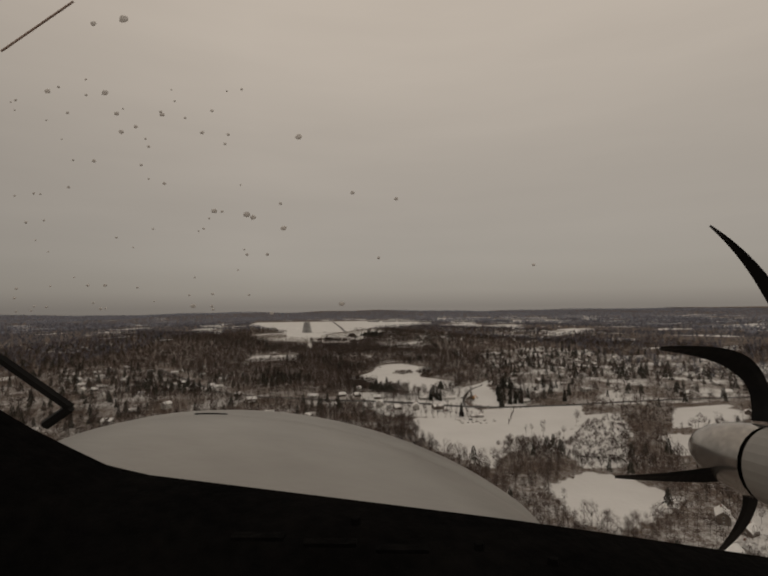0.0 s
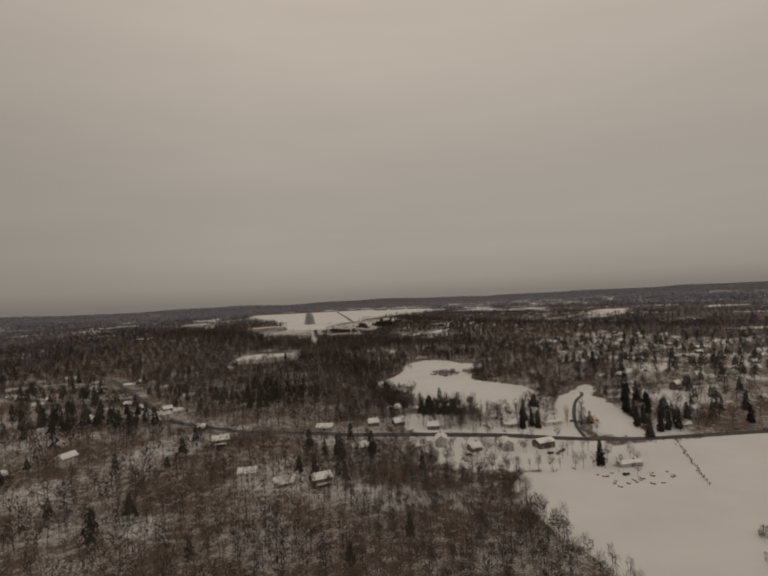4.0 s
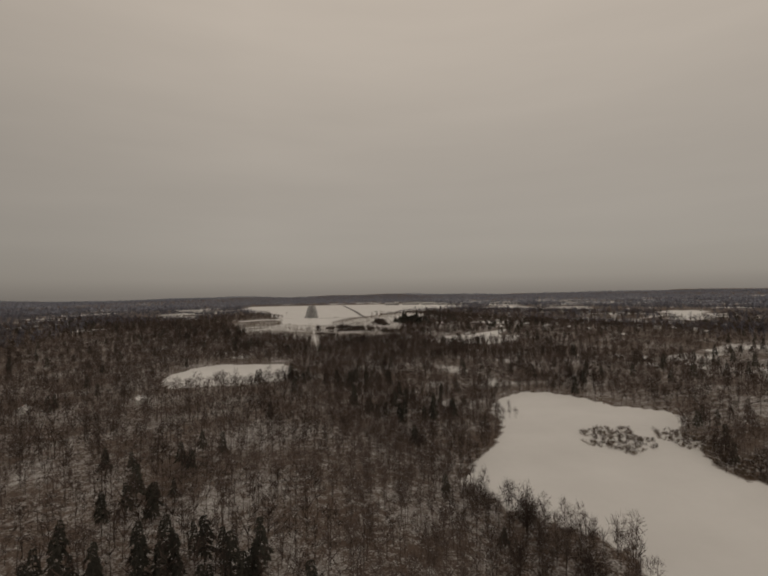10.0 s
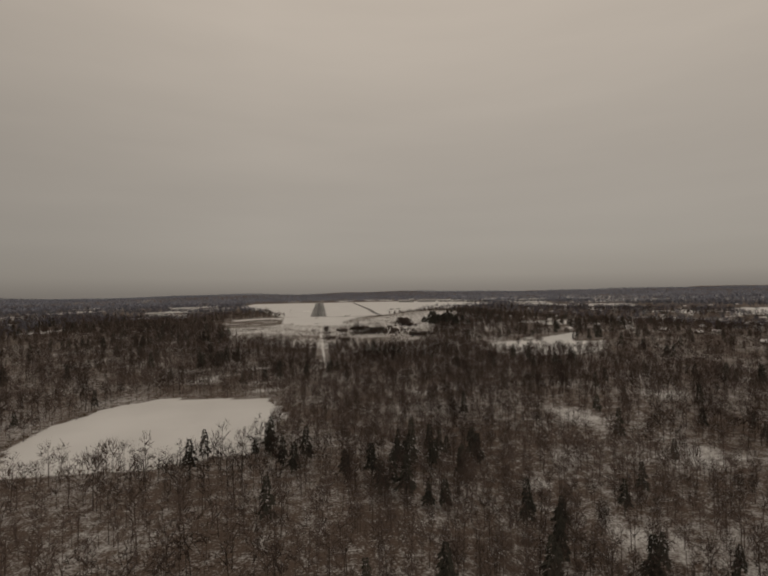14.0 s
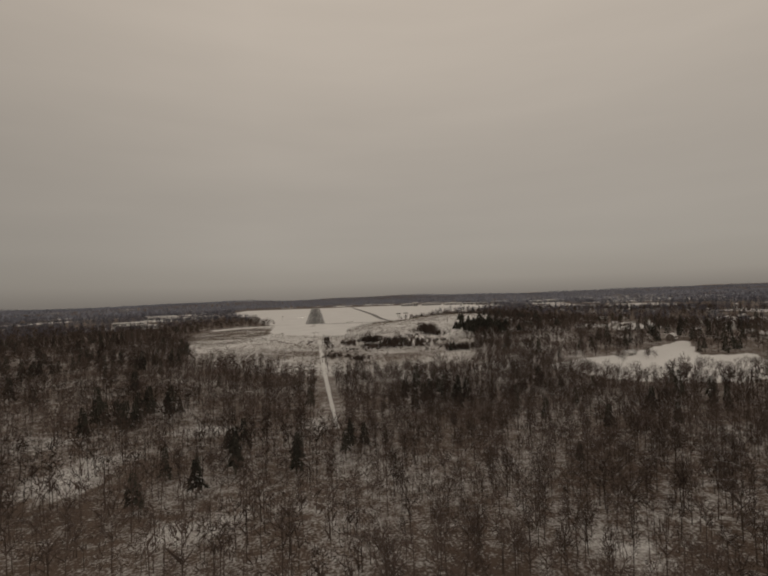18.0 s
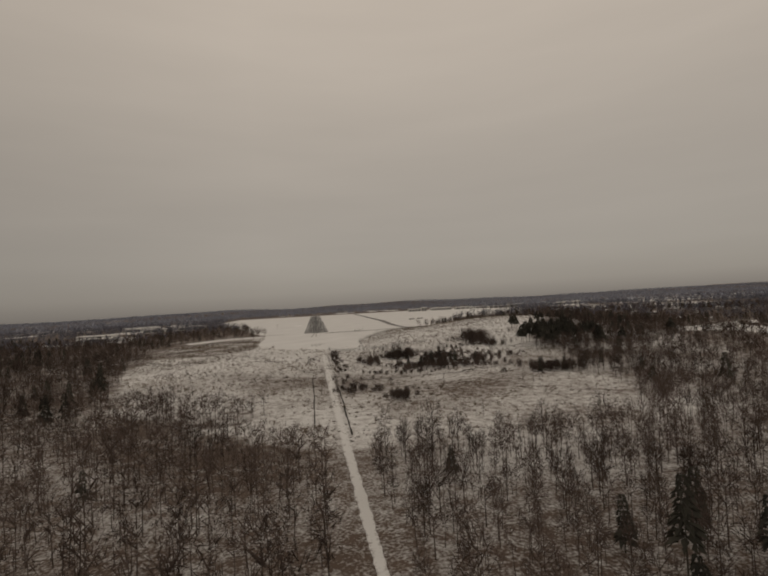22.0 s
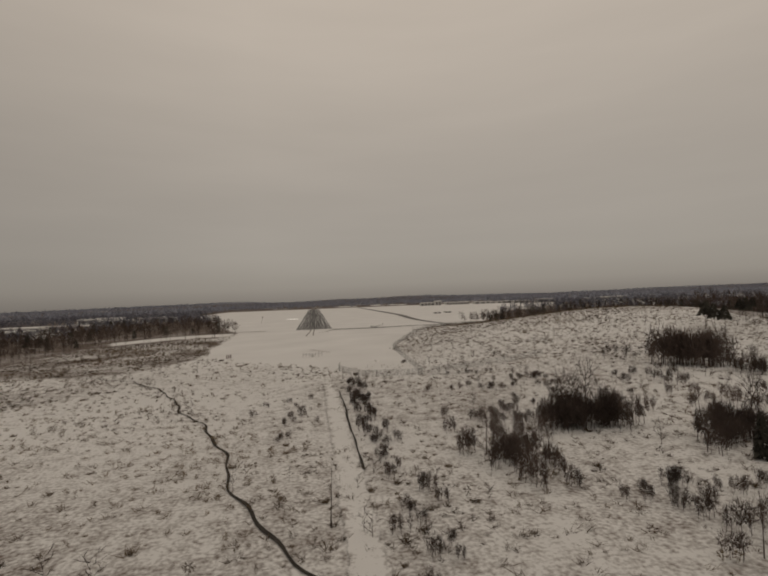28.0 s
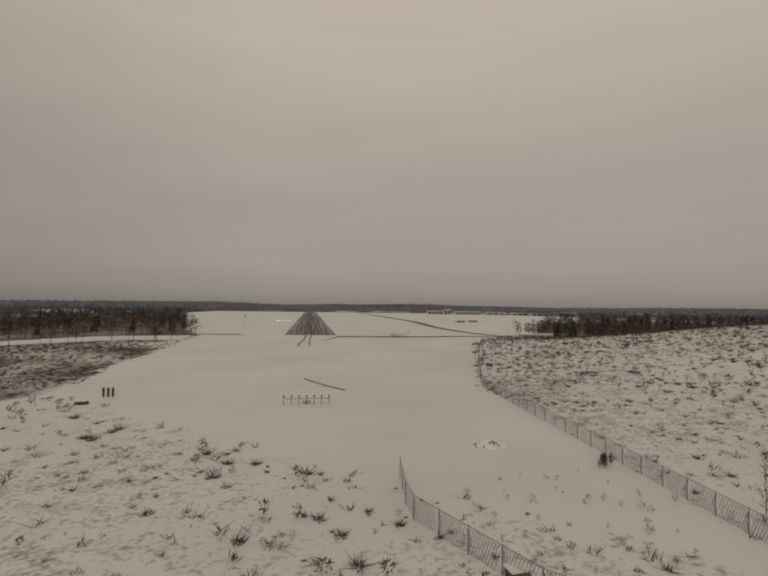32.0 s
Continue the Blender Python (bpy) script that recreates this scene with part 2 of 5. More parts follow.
# open snow: fields, frozen ponds, the airfield
VILLAGE_FIELDS = [
    plan((70, 336), (80, 348), (142, 347), (158, 370), (219, 365), (205, 335), (177, 306), (140, 270), (111, 262), (93, 233), (75, 262), (70, 310)),
    plan((106, 203), (138, 223), (152, 216), (159, 187), (140, 172), (108, 160), (100, 168), (104, 187)),
    plan((278, 330), (321, 330), (310, 298), (270, 278), (241, 290)),
    plan((221, 275), (256, 274), (218, 238), (205, 244)),
]
POND = [
    plan((50, 568), (58, 581), (70, 596), (84, 618), (92, 650), (102, 668), (120, 678), (135, 674), (143, 655), (148, 634), (165, 622), (161, 606), (146, 592), (141, 578), (130, 556), (136, 538), (146, 524), (155, 508), (154, 480), (147, 470), (127, 441), (111, 427), (92, 427), (97, 454), (74, 462), (58, 462), (64, 487), (76, 518), (68, 534), (56, 550)),
    plan((46, 435), (59, 437), (58, 405), (120, 398), (155, 457), (184, 479), (187, 467), (148, 421), (131, 393), (138, 352), (112, 350), (80, 352), (56, 362), (48, 392)),
]
CLEARING_SNOW = [
    plan((-88, 732), (-92, 752), (-83, 785), (-66, 800), (-19, 793), (-11, 768), (-12, 740), (-18, 722), (-49, 715), (-77, 713)),
    plan((135, 985), (172, 1000), (197, 1001), (259, 1028), (227, 980), (197, 963), (154, 942), (130, 968)),
    plan((251, 1160), (296, 1228), (339, 1218), (294, 1154)),
    plan((138, 962), (177, 990), (215, 980), (250, 966), (226, 928), (190, 912), (142, 930)),
    plan((-138, 1414), (-146, 1442), (-66, 1468), (-62, 1436), (-84, 1432)),
    plan((600, 1110), (720, 1160), (830, 1380), (640, 1215)),
    plan((480, 1230), (560, 1045), (610, 1040), (525, 1240)),
    plan((590, 690), (640, 740), (810, 800), (700, 690)),
]
FAR_SNOW = [
    plan((-420, 1580), (-330, 1600), (-300, 1640), (-360, 1680), (-440, 1640)),
    plan((-420, 1900), (-300, 1840), (-240, 1890), (-350, 2050)),
    plan((303, 1235), (270, 1115), (341, 1146), (396, 1280)),
    plan((408, 1240), (423, 1204), (514, 1208), (517, 1265)),
    plan((576, 1180), (807, 1310), (875, 1400), (790, 1370)),
    plan((507, 1880), (600, 1700), (665, 1736), (719, 2060), (610, 1980)),
    plan((576, 1288), (601, 1271), (753, 1490), (700, 1470)),
    plan((980, 2081), (1101, 2386), (1010, 2300), (900, 2040)),
    plan((-338, 1646), (-257, 1560), (-290, 1700), (-377, 1740)),
]
DRIVE_SNOW = [
    plan((138, 388), (150, 380), (158, 379), (162, 392), (166, 420), (172, 444), (168, 454), (158, 440), (146, 420)),
    plan((204, 334), (229, 331), (213, 292), (190, 266), (166, 234), (140, 230), (146, 250), (140, 268), (176, 304)),
    plan((84, 352), (92, 374), (126, 374), (160, 368), (150, 352), (142, 347)),
]
FIELDS = VILLAGE_FIELDS + POND + CLEARING_SNOW + FAR_SNOW + DRIVE_SNOW
AIRFIELD = plan((-47, 1285), (-55, 1330), (-56, 1400), (-62, 1470), (-90, 1560), (-150, 1800), (-260, 2200), (-260, 2600), (500, 2600), (560, 2100),
                (230, 1640), (140, 1490), (75, 1400), (36, 1284), (34, 1210), (0, 1240))
MARSH = plan((-120, 1188), (-125, 1290), (-62, 1440), (-20, 1400), (20, 1300), (60, 1440), (140, 1478), (215, 1390), (235, 1270), (175, 1180),
             (130, 1090), (125, 1030), (95, 985), (60, 965), (17, 970), (-15, 985), (-40, 1015), (-75, 1045))


TOWNS = [  # thinner woods with houses: plan outlines
    plan((-300, 420), (-300, 720), (-200, 650), (-70, 520), (40, 470), (70, 440), (75, 365), (40, 330), (-150, 330)),
    plan((130, 375), (215, 500), (330, 620), (520, 660), (620, 420), (420, 330), (235, 350)),
    plan((215, 560), (290, 780), (420, 820), (480, 640), (380, 560)),
    plan((48, 395), (130, 395), (150, 300), (130, 372), (62, 352), (40, 372)),
    plan((118, 172), (180, 185), (200, 130), (120, 110)),
]


# woods that stand within the marsh, and the brown reed bed by the shore
COPSES = [
    plan((150, 1192), (147, 1140), (110, 1056), (120, 1044), (110, 1013), (79, 971), (99, 972), (160, 985), (240, 1150), (250, 1300), (215, 1310), (195, 1235), (170, 1205)),
    plan((-67, 1054), (-55, 1040), (-30, 1026), (-17, 1018), (-22, 1008), (-45, 1018), (-64, 1034), (-80, 1046)),
]
GROVE = plan((56, 400), (122, 397), (152, 450), (148, 472), (127, 443), (92, 427), (58, 440))  # trees on snow beside the pond
REEDS = plan((-150, 1264), (-150, 1408), (-100, 1412), (-80, 1428), (-58, 1384), (-52, 1340), (-52, 1282), (-67, 1250), (-98, 1257))
# small mottled glades in the woods: centre, half width, half depth
GLADES = [(-55, 846, 10, 20), (49, 791, 6, 7), (70, 671, 9, 9), (118, 706, 12, 11), (97, 743, 11, 12), (62, 701, 6, 6), (78, 716, 8, 6), (2, 880, 4, 16), (-20, 812, 10, 7),
          (150, 770, 14, 12), (118, 640, 8, 6), (-35, 880, 12, 7)]


def far_fields():
    """Oval clearings of the far country: centre, half width, half depth in metres."""
    rng = np.random.default_rng(41)
    out = []
    while len(out) < 110:
        x, y = rng.uniform(-1300, 2500), rng.uniform(900, 2700)
        if not -0.62 * y < x < 1.1 * y or -330 < x < 420 + 0.1 * y and y < 2500:
            continue
        if x < 0 and rng.random() < 0.85:
            continue
        out.append((x, y, rng.uniform(15, 60), rng.uniform(30, 75) * (0.6 + y / 2500)))
    return out


CLEARINGS = far_fields()


def glade(x, y):
    """How open the woods are: 0 dense, 1 a glade."""
    g = smooth(0.5, 1.0, clumps(x, y, 38, 0.6)) * 0.3 + 0.26 * smooth(0.15, 0.85, clumps(x, y, 13, 1.9))
    wave = 1 + 0.35 * clumps(x, y, 4.0, 0.9)
    for cx, cy, rx, ry in GLADES:
        d = np.hypot((x / UNIT - cx) / rx, (y / UNIT - cy) / ry) * wave
        g = np.maximum(g, 0.9 * smooth(1.35, 0.3, d))
    return g


def lie(x, y):
    """0 open snow, 0.5 scrub, 1 woods."""
    c = np.ones(np.shape(x))
    dx, dy = 2.6 * clumps(x, y, 4.5, 0.2), 3.6 * clumps(x, y, 6.0, 1.1)  # ragged edges
    c[inside(x + dx, y + dy, MARSH) | inside(x + dx, y + dy, REEDS)] = 0.5
    for f in COPSES:
        c[inside(x + dx, y + dy, f)] = 1.0
    for f in FIELDS:
        c[inside(x + 0.35 * dx, y + 0.35 * dy, f)] = 0.0
    c[inside(x, y, AIRFIELD)] = 0.0
    away = np.hypot(x - 40, np.maximum(y - 1150, 0))
    patch = np.sin(x / 83 + 2 * np.sin(y / 140)) * np.sin(y / 61 + np.sin(x / 170))
    open_land = (patch > 0.93 - 0.17 * smooth(300, 1300, away) * (x > 60)) & (away > 330) & (y > 500) & (np.hypot(x, y - 900) < 2500)
    c[(c > 0.9) & open_land] = 0.1
    if np.size(x) and np.max(np.abs(x)) > 300:
        wave = 1 + 0.3 * clumps(x, y, 30, 0.4)
        for cx, cy, rx, ry in CLEARINGS:
            c[(c > 0.9) & (np.hypot((x - cx) / rx, (y - cy) / ry) * wave < 1)] = 0.1
    return c


def clumps(x, y, a=60.0, b=0.0):
    """A smooth value from -1 to 1 that makes thickets and gaps."""
    return (np.sin(x / a + b + 1.7 * np.sin(y / (a * 1.3))) + np.sin(y / (a * 0.8) + 2 * b + 1.3 * np.sin(x / (a * 1.1)))) / 2


def mesh_of(name, verts, faces, material, smooth_shade=False):
    me = bpy.data.meshes.new(name)
    v, f = np.asarray(verts, np.float32), np.asarray(faces, np.int32)
    k = f.shape[1]
    me.vertices.add(len(v))
    me.vertices.foreach_set("co", v.ravel())
    me.loops.add(f.size)
    me.loops.foreach_set("vertex_index", f.ravel())
    me.polygons.add(len(f))
    me.polygons.foreach_set("loop_start", np.arange(0, f.size, k, dtype=np.int32))
    if smooth_shade:
        me.polygons.foreach_set("use_smooth", np.ones(len(f), bool))
    me.materials.append(material)
    me.update(calc_edges=True)
    return me


def spaced(stops):
    """Grid lines: (from, to, step) after one another."""
    return np.unique(np.concatenate([np.arange(a, b, s) for a, b, s in stops] + [[stops[-1][1]]]))


def build_ground():
    xs = spaced([(-4700, -1200, 100), (-1200, -400, 25), (-400, -160, 8), (-160, 260, 3), (260, 500, 8), (500, 1400, 25), (1400, 4700, 100)])
    ys = spaced([(-900, 60, 60), (60, 1420, 3.5), (1420, 2200, 12), (2200, 4900, 70)])
    X, Y = np.meshgrid(xs, ys)
    c = lie(X.ravel(), Y.ravel()).reshape(X.shape)
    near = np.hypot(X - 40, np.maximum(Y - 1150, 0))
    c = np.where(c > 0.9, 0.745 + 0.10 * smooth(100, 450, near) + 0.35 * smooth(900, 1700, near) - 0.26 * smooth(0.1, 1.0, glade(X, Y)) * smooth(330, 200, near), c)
    c = np.where(c > 0.55, c - 0.16 * smooth(915, 960, Y / UNIT) * smooth(1010, 985, Y / UNIT) * smooth(8, 20, X) * smooth(120, 70, X), c)
    c = np.where((c > 0.55) & inside(X, Y, COPSES[0]), c - 0.10 + 0.10 * clumps(X, Y, 11, 0.3), c)
    c = np.where(c == 0.5, 0.565 - 0.145 * smooth(1000, 1080, Y) + 0.09 * clumps(X, Y, 24, 0.4), c)
    c = np.where((c < 0.66) & (c > 0.2) & inside(X, Y, REEDS), 0.63 + 0.12 * clumps(X, Y, 9, 0.4), c)
    for t in TOWNS:
        c = np.where((c > 0.6) & inside(X, Y, t), 0.70 + 0.05 * (X < 60) - (0.22 * (X > 60) + 0.16) * smooth(0.0, 0.8, clumps(X, Y, 13, 0.7) + 0.5 * clumps(X, Y, 4.1, 0.2)), c)
    c = np.where((c > 0.6) & inside(X, Y, COPSES[1]), 0.56, c)
    c = np.where((c > 0.3) & inside(X, Y, GROVE), 0.36, c)
    V = np.stack([X, Y, height(X, Y)], -1).reshape(-1, 3)
    ny, nx = X.shape
    i = (np.arange(ny - 1)[:, None] * nx + np.arange(nx - 1)).ravel()
    me = mesh_of("ground", V, np.stack([i, i + 1, i + nx + 1, i + nx], 1), GROUND, True)
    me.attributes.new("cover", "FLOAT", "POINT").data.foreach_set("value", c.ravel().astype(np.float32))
    return tagged(new("ground", me), "snow-covered ground with dark woods floor and open fields", "ground", kind="structure")


build_ground()


def ribbon(name, points, width, material, label, category, lift=0.12, kind="structure", step=3.0, wander=0.0, taper=0.0):
    """A strip that drapes over the land along a line of plan points."""
    p = np.asarray(points, float)
    d = np.r_[0, np.cumsum(np.hypot(*np.diff(p, axis=0).T))]
    n = max(int(d[-1] / step), 2)
    s = np.linspace(0, d[-1], n)
    q = np.stack([np.interp(s, d, p[:, k]) for k in (0, 1)], 1)
    for _ in range(2):
        q[1:-1] = (q[:-2] + 2 * q[1:-1] + q[2:]) / 4
    g = np.gradient(q, axis=0)
    nrm = np.stack([-g[:, 1], g[:, 0]], 1) / np.hypot(*g.T)[:, None]
    if wander:
        q = q + nrm * (wander * (np.sin(s / 9.0) + 0.7 * np.sin(s / 3.7 + 1.0) + 0.4 * np.sin(s / 1.6 + 2.0)))[:, None]
    w = width * (1 + (0.45 if wander else 0.12) * np.sin(s / 4.0) * np.sin(s / 2.3 + 1))[:, None] / 2
    if taper:
        w = w * (0.38 + 0.62 * smooth(0, taper, s))[:, None]
        w = w * (1 + 0.10 * np.sin(s * 1.9) + 0.08 * np.sin(s * 0.83 + 2))[:, None]
    rows = [q + nrm * w * k for k in (-1, -0.5, 0, 0.5, 1)]
    V = np.concatenate([np.c_[r, height(r[:, 0], r[:, 1]) + lift] for r in rows])
    F = [[a * n + i, a * n + i + 1, (a + 1) * n + i + 1, (a + 1) * n + i] for a in range(4) for i in range(n - 1)]
    me = mesh_of(name, V, np.array(F)[:, ::-1], material)
    if material is GROUND:  # trodden snow, thinner towards the edges
        me.attributes.new("cover", "FLOAT", "POINT").data.foreach_set("value", np.repeat([0.52, 0.36, 0.27, 0.36, 0.52], n).astype(np.float32))
    return tagged(new(name, me), label, category, kind=kind)


ribbon("road", plan((-190, 670), (-116, 530), (-82, 465), (-39, 429), (18, 408), (69, 398), (92, 394), (126, 384), (153, 377), (216, 364), (330, 352), (480, 345)), 4.2, ASPHALT,
       "wet dark asphalt road with snowy verges", "road")
ribbon("road_side", plan((129, 386), (131, 396), (137, 409), (150, 430), (158, 441), (168, 451), (172, 460)), 1.8, ASPHALT, "cleared winding driveway", "driveway", 0.14)
ribbon("water_1", plan((6, 1092), (13, 1084), (19, 1075), (23, 1072), (31, 1073), (39, 1074), (51, 1076), (60, 1075), (66, 1077), (72, 1082), (80, 1087), (91, 1091), (102, 1097), (126, 1104)), 0.85, WET, "narrow dark stream through snow", "stream", step=1.0, wander=0.8)
ribbon("water_branch", plan((31, 1073), (31.5, 1070), (31, 1067), (29, 1065.5)), 0.55, WET, "short dark side arm of the stream", "stream", 0.13, step=0.8, wander=0.2)
STREAM_WEST = plan((-100, 1262), (-86, 1250), (-60, 1231), (-46, 1209), (-37, 1195), (-29, 1176), (-20, 1155), (-13, 1137), (-5, 1112), (2, 1100))
ribbon("water_2", STREAM_WEST, 0.4, WET, "narrow dark winding stream", "stream", step=1.5, wander=0.7)


# ---------------------------------------------------------------- small tools
def part(name, bm, material, parent=None, label=""):
    me = bpy.data.meshes.new(name)
    bm.normal_update()
    bm.to_mesh(me)
    bm.free()
    me.materials.append(material)
    ob = new(name, me)
    ob.parent = parent
    return tagged(ob, label) if label else ob


def box(bm, x, y, z, sx, sy, sz, turn=0.0):
    """A box with its middle at x, y and its foot at z."""
    m = Matrix.Translation((x, y, z + sz / 2)) @ Matrix.Rotation(turn, 4, "Z") @ Matrix.Diagonal((sx, sy, sz, 1))
    bmesh.ops.create_cube(bm, size=1, matrix=m)
    return bm


def rod(bm, a, b, r0, r1, sides=6):
    """A tapered rod from a to b."""
    a, b = Vector(a), Vector(b)
    turn = (b - a).to_track_quat("Z", "Y").to_matrix().to_4x4()
    m = Matrix.Translation((a + b) / 2) @ turn
    bmesh.ops.create_cone(bm, cap_ends=True, segments=sides, radius1=r0, radius2=r1, depth=(b - a).length, matrix=m)
    return bm


def thing(name, label, category, group="", kind=""):
    return tagged(new(name), label, category, group, kind)


def spot(px, py, turn=0.0, size=1.0, sink=0.0):
    """A pose on the ground at a plan point."""
    x, y = px * UNIT, py * UNIT
    return pose(x, y, float(height(x, y)) - sink, 0, 0, turn)


def put(ob, px, py, turn=0.0, size=1.0, sink=0.0):
    ob.matrix_basis = spot(px, py, turn, size, sink) @ Matrix.Diagonal((size, size, size, 1))
    return ob


# ---------------------------------------------------------------- woods
def bare_tree(rng, h=15.0, limbs=12, twigs=4, wide=0.12, spread=0.3, low=0.3):
    """A leafless tree: a tapered trunk, rising limbs and thin twigs. Returns points and triangles."""
    V, F = [], []

    def sliver(a, b, w):
        a, b = np.array(a), np.array(b)
        side = np.cross(b - a, rng.normal(size=3))
        side = side / (np.linalg.norm(side) + 1e-9) * w / 2
        F.append((len(V), len(V) + 1, len(V) + 2))
        V.extend([a - side, a + side, b])

    r = 0.013 * h
    lean = rng.normal(0, 0.03, 2) * h
    top = np.array([lean[0], lean[1], 0.93 * h])
    for k in range(3):
        a0, a1 = 2 * math.pi * k / 3, 2 * math.pi * (k + 1) / 3
        F.append((len(V), len(V) + 1, len(V) + 2))
        V.extend([np.array([r * math.cos(a0), r * math.sin(a0), -0.4]), np.array([r * math.cos(a1), r * math.sin(a1), -0.4]), top])
    for i in range(limbs):
        s = low + (0.9 - low) * (i + rng.random()) / limbs
        a = top * s
        turn = rng.uniform(0, 2 * math.pi)
        rise = rng.uniform(0.5, 1.1)
        long = spread * h * (1.15 - 0.65 * abs(s - 0.55)) * rng.uniform(0.7, 1.15)
        d = np.array([math.cos(turn), math.sin(turn), rise])
        d /= np.linalg.norm(d)
        b = a + d * long
        sliver(a, b, wide * 1.5)
        for j in range(twigs):
            q = a + (b - a) * rng.uniform(0.35, 1.0)
            e = d + rng.normal(0, 0.55, 3) + np.array([0, 0, 0.25])
            sliver(q, q + e / np.linalg.norm(e) * long * rng.uniform(0.35, 0.7), wide)
    return np.array(V), np.array(F)


def twiggy_tree(rng, h=9.0, limbs=8, twigs=56, wide=0.09, broad=0.27, base=0.3):
    """A leafless tree whose fine twigs fill a rounded crown; the first three triangles are the trunk."""
    V, F = [], []

    def sliver(a, b, w):
        side = np.cross(b - a, rng.normal(size=3))
        side = side / (np.linalg.norm(side) + 1e-9) * w / 2
        F.append((len(V), len(V) + 1, len(V) + 2))
        V.extend([a - side, a + side, b])

    r = 0.012 * h
    top = np.array([*(rng.normal(0, 0.03, 2) * h), 0.9 * h])
    for k in range(3):
        a0, a1 = 2 * math.pi * k / 3, 2 * math.pi * (k + 1) / 3
        F.append((len(V), len(V) + 1, len(V) + 2))
        V.extend([np.array([r * math.cos(a0), r * math.sin(a0), -0.4]), np.array([r * math.cos(a1), r * math.sin(a1), -0.4]), top])
    mid = np.array([top[0] * 0.6, top[1] * 0.6, h * (base + 1) / 2])
    reach = np.array([broad * h, broad * h, h * (1 - base) / 2])
    lobes = rng.normal(size=(5, 3))
    lobes /= np.linalg.norm(lobes, axis=1)[:, None]
    swell = rng.uniform(-0.3, 0.25, 5)

    def out(u):
        return reach * (1 + np.sum(swell * np.clip(lobes @ u, 0, 1) ** 2))

    for i in range(limbs):
        u = rng.normal(size=3) * np.array([1, 1, 0.7])
        u[2] = abs(u[2]) * 0.9 - 0.15
        u /= np.linalg.norm(u)
        b = mid + u * out(u) * 0.8
        a = top * max(0.18, (b[2] - rng.uniform(0.6, 1.1) * np.hypot(b[0], b[1])) / top[2] * 0.9)
        sliver(a, b, wide * 1.6)
    for i in range(twigs):
        u = rng.normal(size=3)
        u /= np.linalg.norm(u)
        v = u + rng.normal(0, 0.28, 3) + np.array([0, 0, 0.12])
        p = mid + u * out(u) * rng.uniform(0.25, 0.72)
        sliver(p, mid + v / np.linalg.norm(v) * out(u) * rng.uniform(0.8, 1.1), wide)
    return np.array(V), np.array(F)


def pine_tree(rng, h=17.0, layers=7, boughs=6, low=0.35, wide=0.22):
    """An evergreen with drooping tufted boughs in whorls."""
    V, F = [], []
    r = 0.014 * h
    for k in range(3):
        a0, a1 = 2 * math.pi * k / 3, 2 * math.pi * (k + 1) / 3
        F.append((len(V), len(V) + 1, len(V) + 2))
        V.extend([np.array([r * math.cos(a0), r * math.sin(a0), -0.4]), np.array([r * math.cos(a1), r * math.sin(a1), -0.4]), np.array([0, 0, h])])
    for i in range(layers):
        s = i / (layers - 1)
        z = h * (low + (0.97 - low) * s)
        long = h * wide * (1.0 - 0.82 * s) * rng.uniform(0.85, 1.15) + 0.4
        for j in range(boughs):
            t = 2 * math.pi * (j + rng.random() * 0.8) / boughs
            d = np.array([math.cos(t), math.sin(t), 0])
            n = np.array([-d[1], d[0], 0])
            if rng.random() < 0.16:
                continue
            L = long * rng.uniform(0.5, 1.25)
            tip = np.array([0, 0, z - L * rng.uniform(0.1, 0.4)]) + d * L
            root = np.array([0, 0, z + 0.25])
            mid = root * 0.45 + tip * 0.55 + np.array([0, 0, 0.35])
            w = L * rng.uniform(0.16, 0.28)
            for q in ((root, mid - n * w, tip), (root, tip, mid + n * w), (mid - n * w * 0.8 - np.array([0, 0, 0.8]), mid + n * w * 0.6, tip - np.array([0, 0, 0.5]))):
                F.append((len(V), len(V) + 1, len(V) + 2))
                V.extend(q)
    return np.array(V), np.array(F)


def scrub_bush(rng, h=2.0, stems=14, wide=0.09):
    """A leafless bush of many stems from one foot."""
    V, F = [], []
    for _ in range(stems):
        a = np.array([*rng.normal(0, 0.22 * h, 2), -0.15])
        d = np.array([*rng.normal(0, 0.42, 2), rng.uniform(0.6, 1.1)]) * h
        side = np.cross(d, rng.normal(size=3))
        side = side / (np.linalg.norm(side) + 1e-9) * wide
        m = a + d * 0.55
        F.append((len(V), len(V) + 1, len(V) + 2))
        V.extend([m - side, m + side, a + d])
        F.append((len(V), len(V) + 1, len(V) + 2))
        V.extend([a, m + side * 0.7, m - side * 0.7])
    return np.array(V), np.array(F)


def grass_tuft(rng, h=0.6, stems=8, wide=0.06):
    """A low splayed tuft of dead stems."""
    V, F = [], []
    for _ in range(stems):
        a = np.array([*rng.normal(0, 0.3 * h, 2), -0.05])
        d = np.array([*rng.normal(0, 0.75, 2), rng.uniform(0.5, 1.0)]) * h
        side = np.cross(d, rng.normal(size=3))
        side = side / (np.linalg.norm(side) + 1e-9) * wide
        F.append((len(V), len(V) + 1, len(V) + 2))
        V.extend([a - side, a + side, a + d])
    return np.array(V), np.array(F)


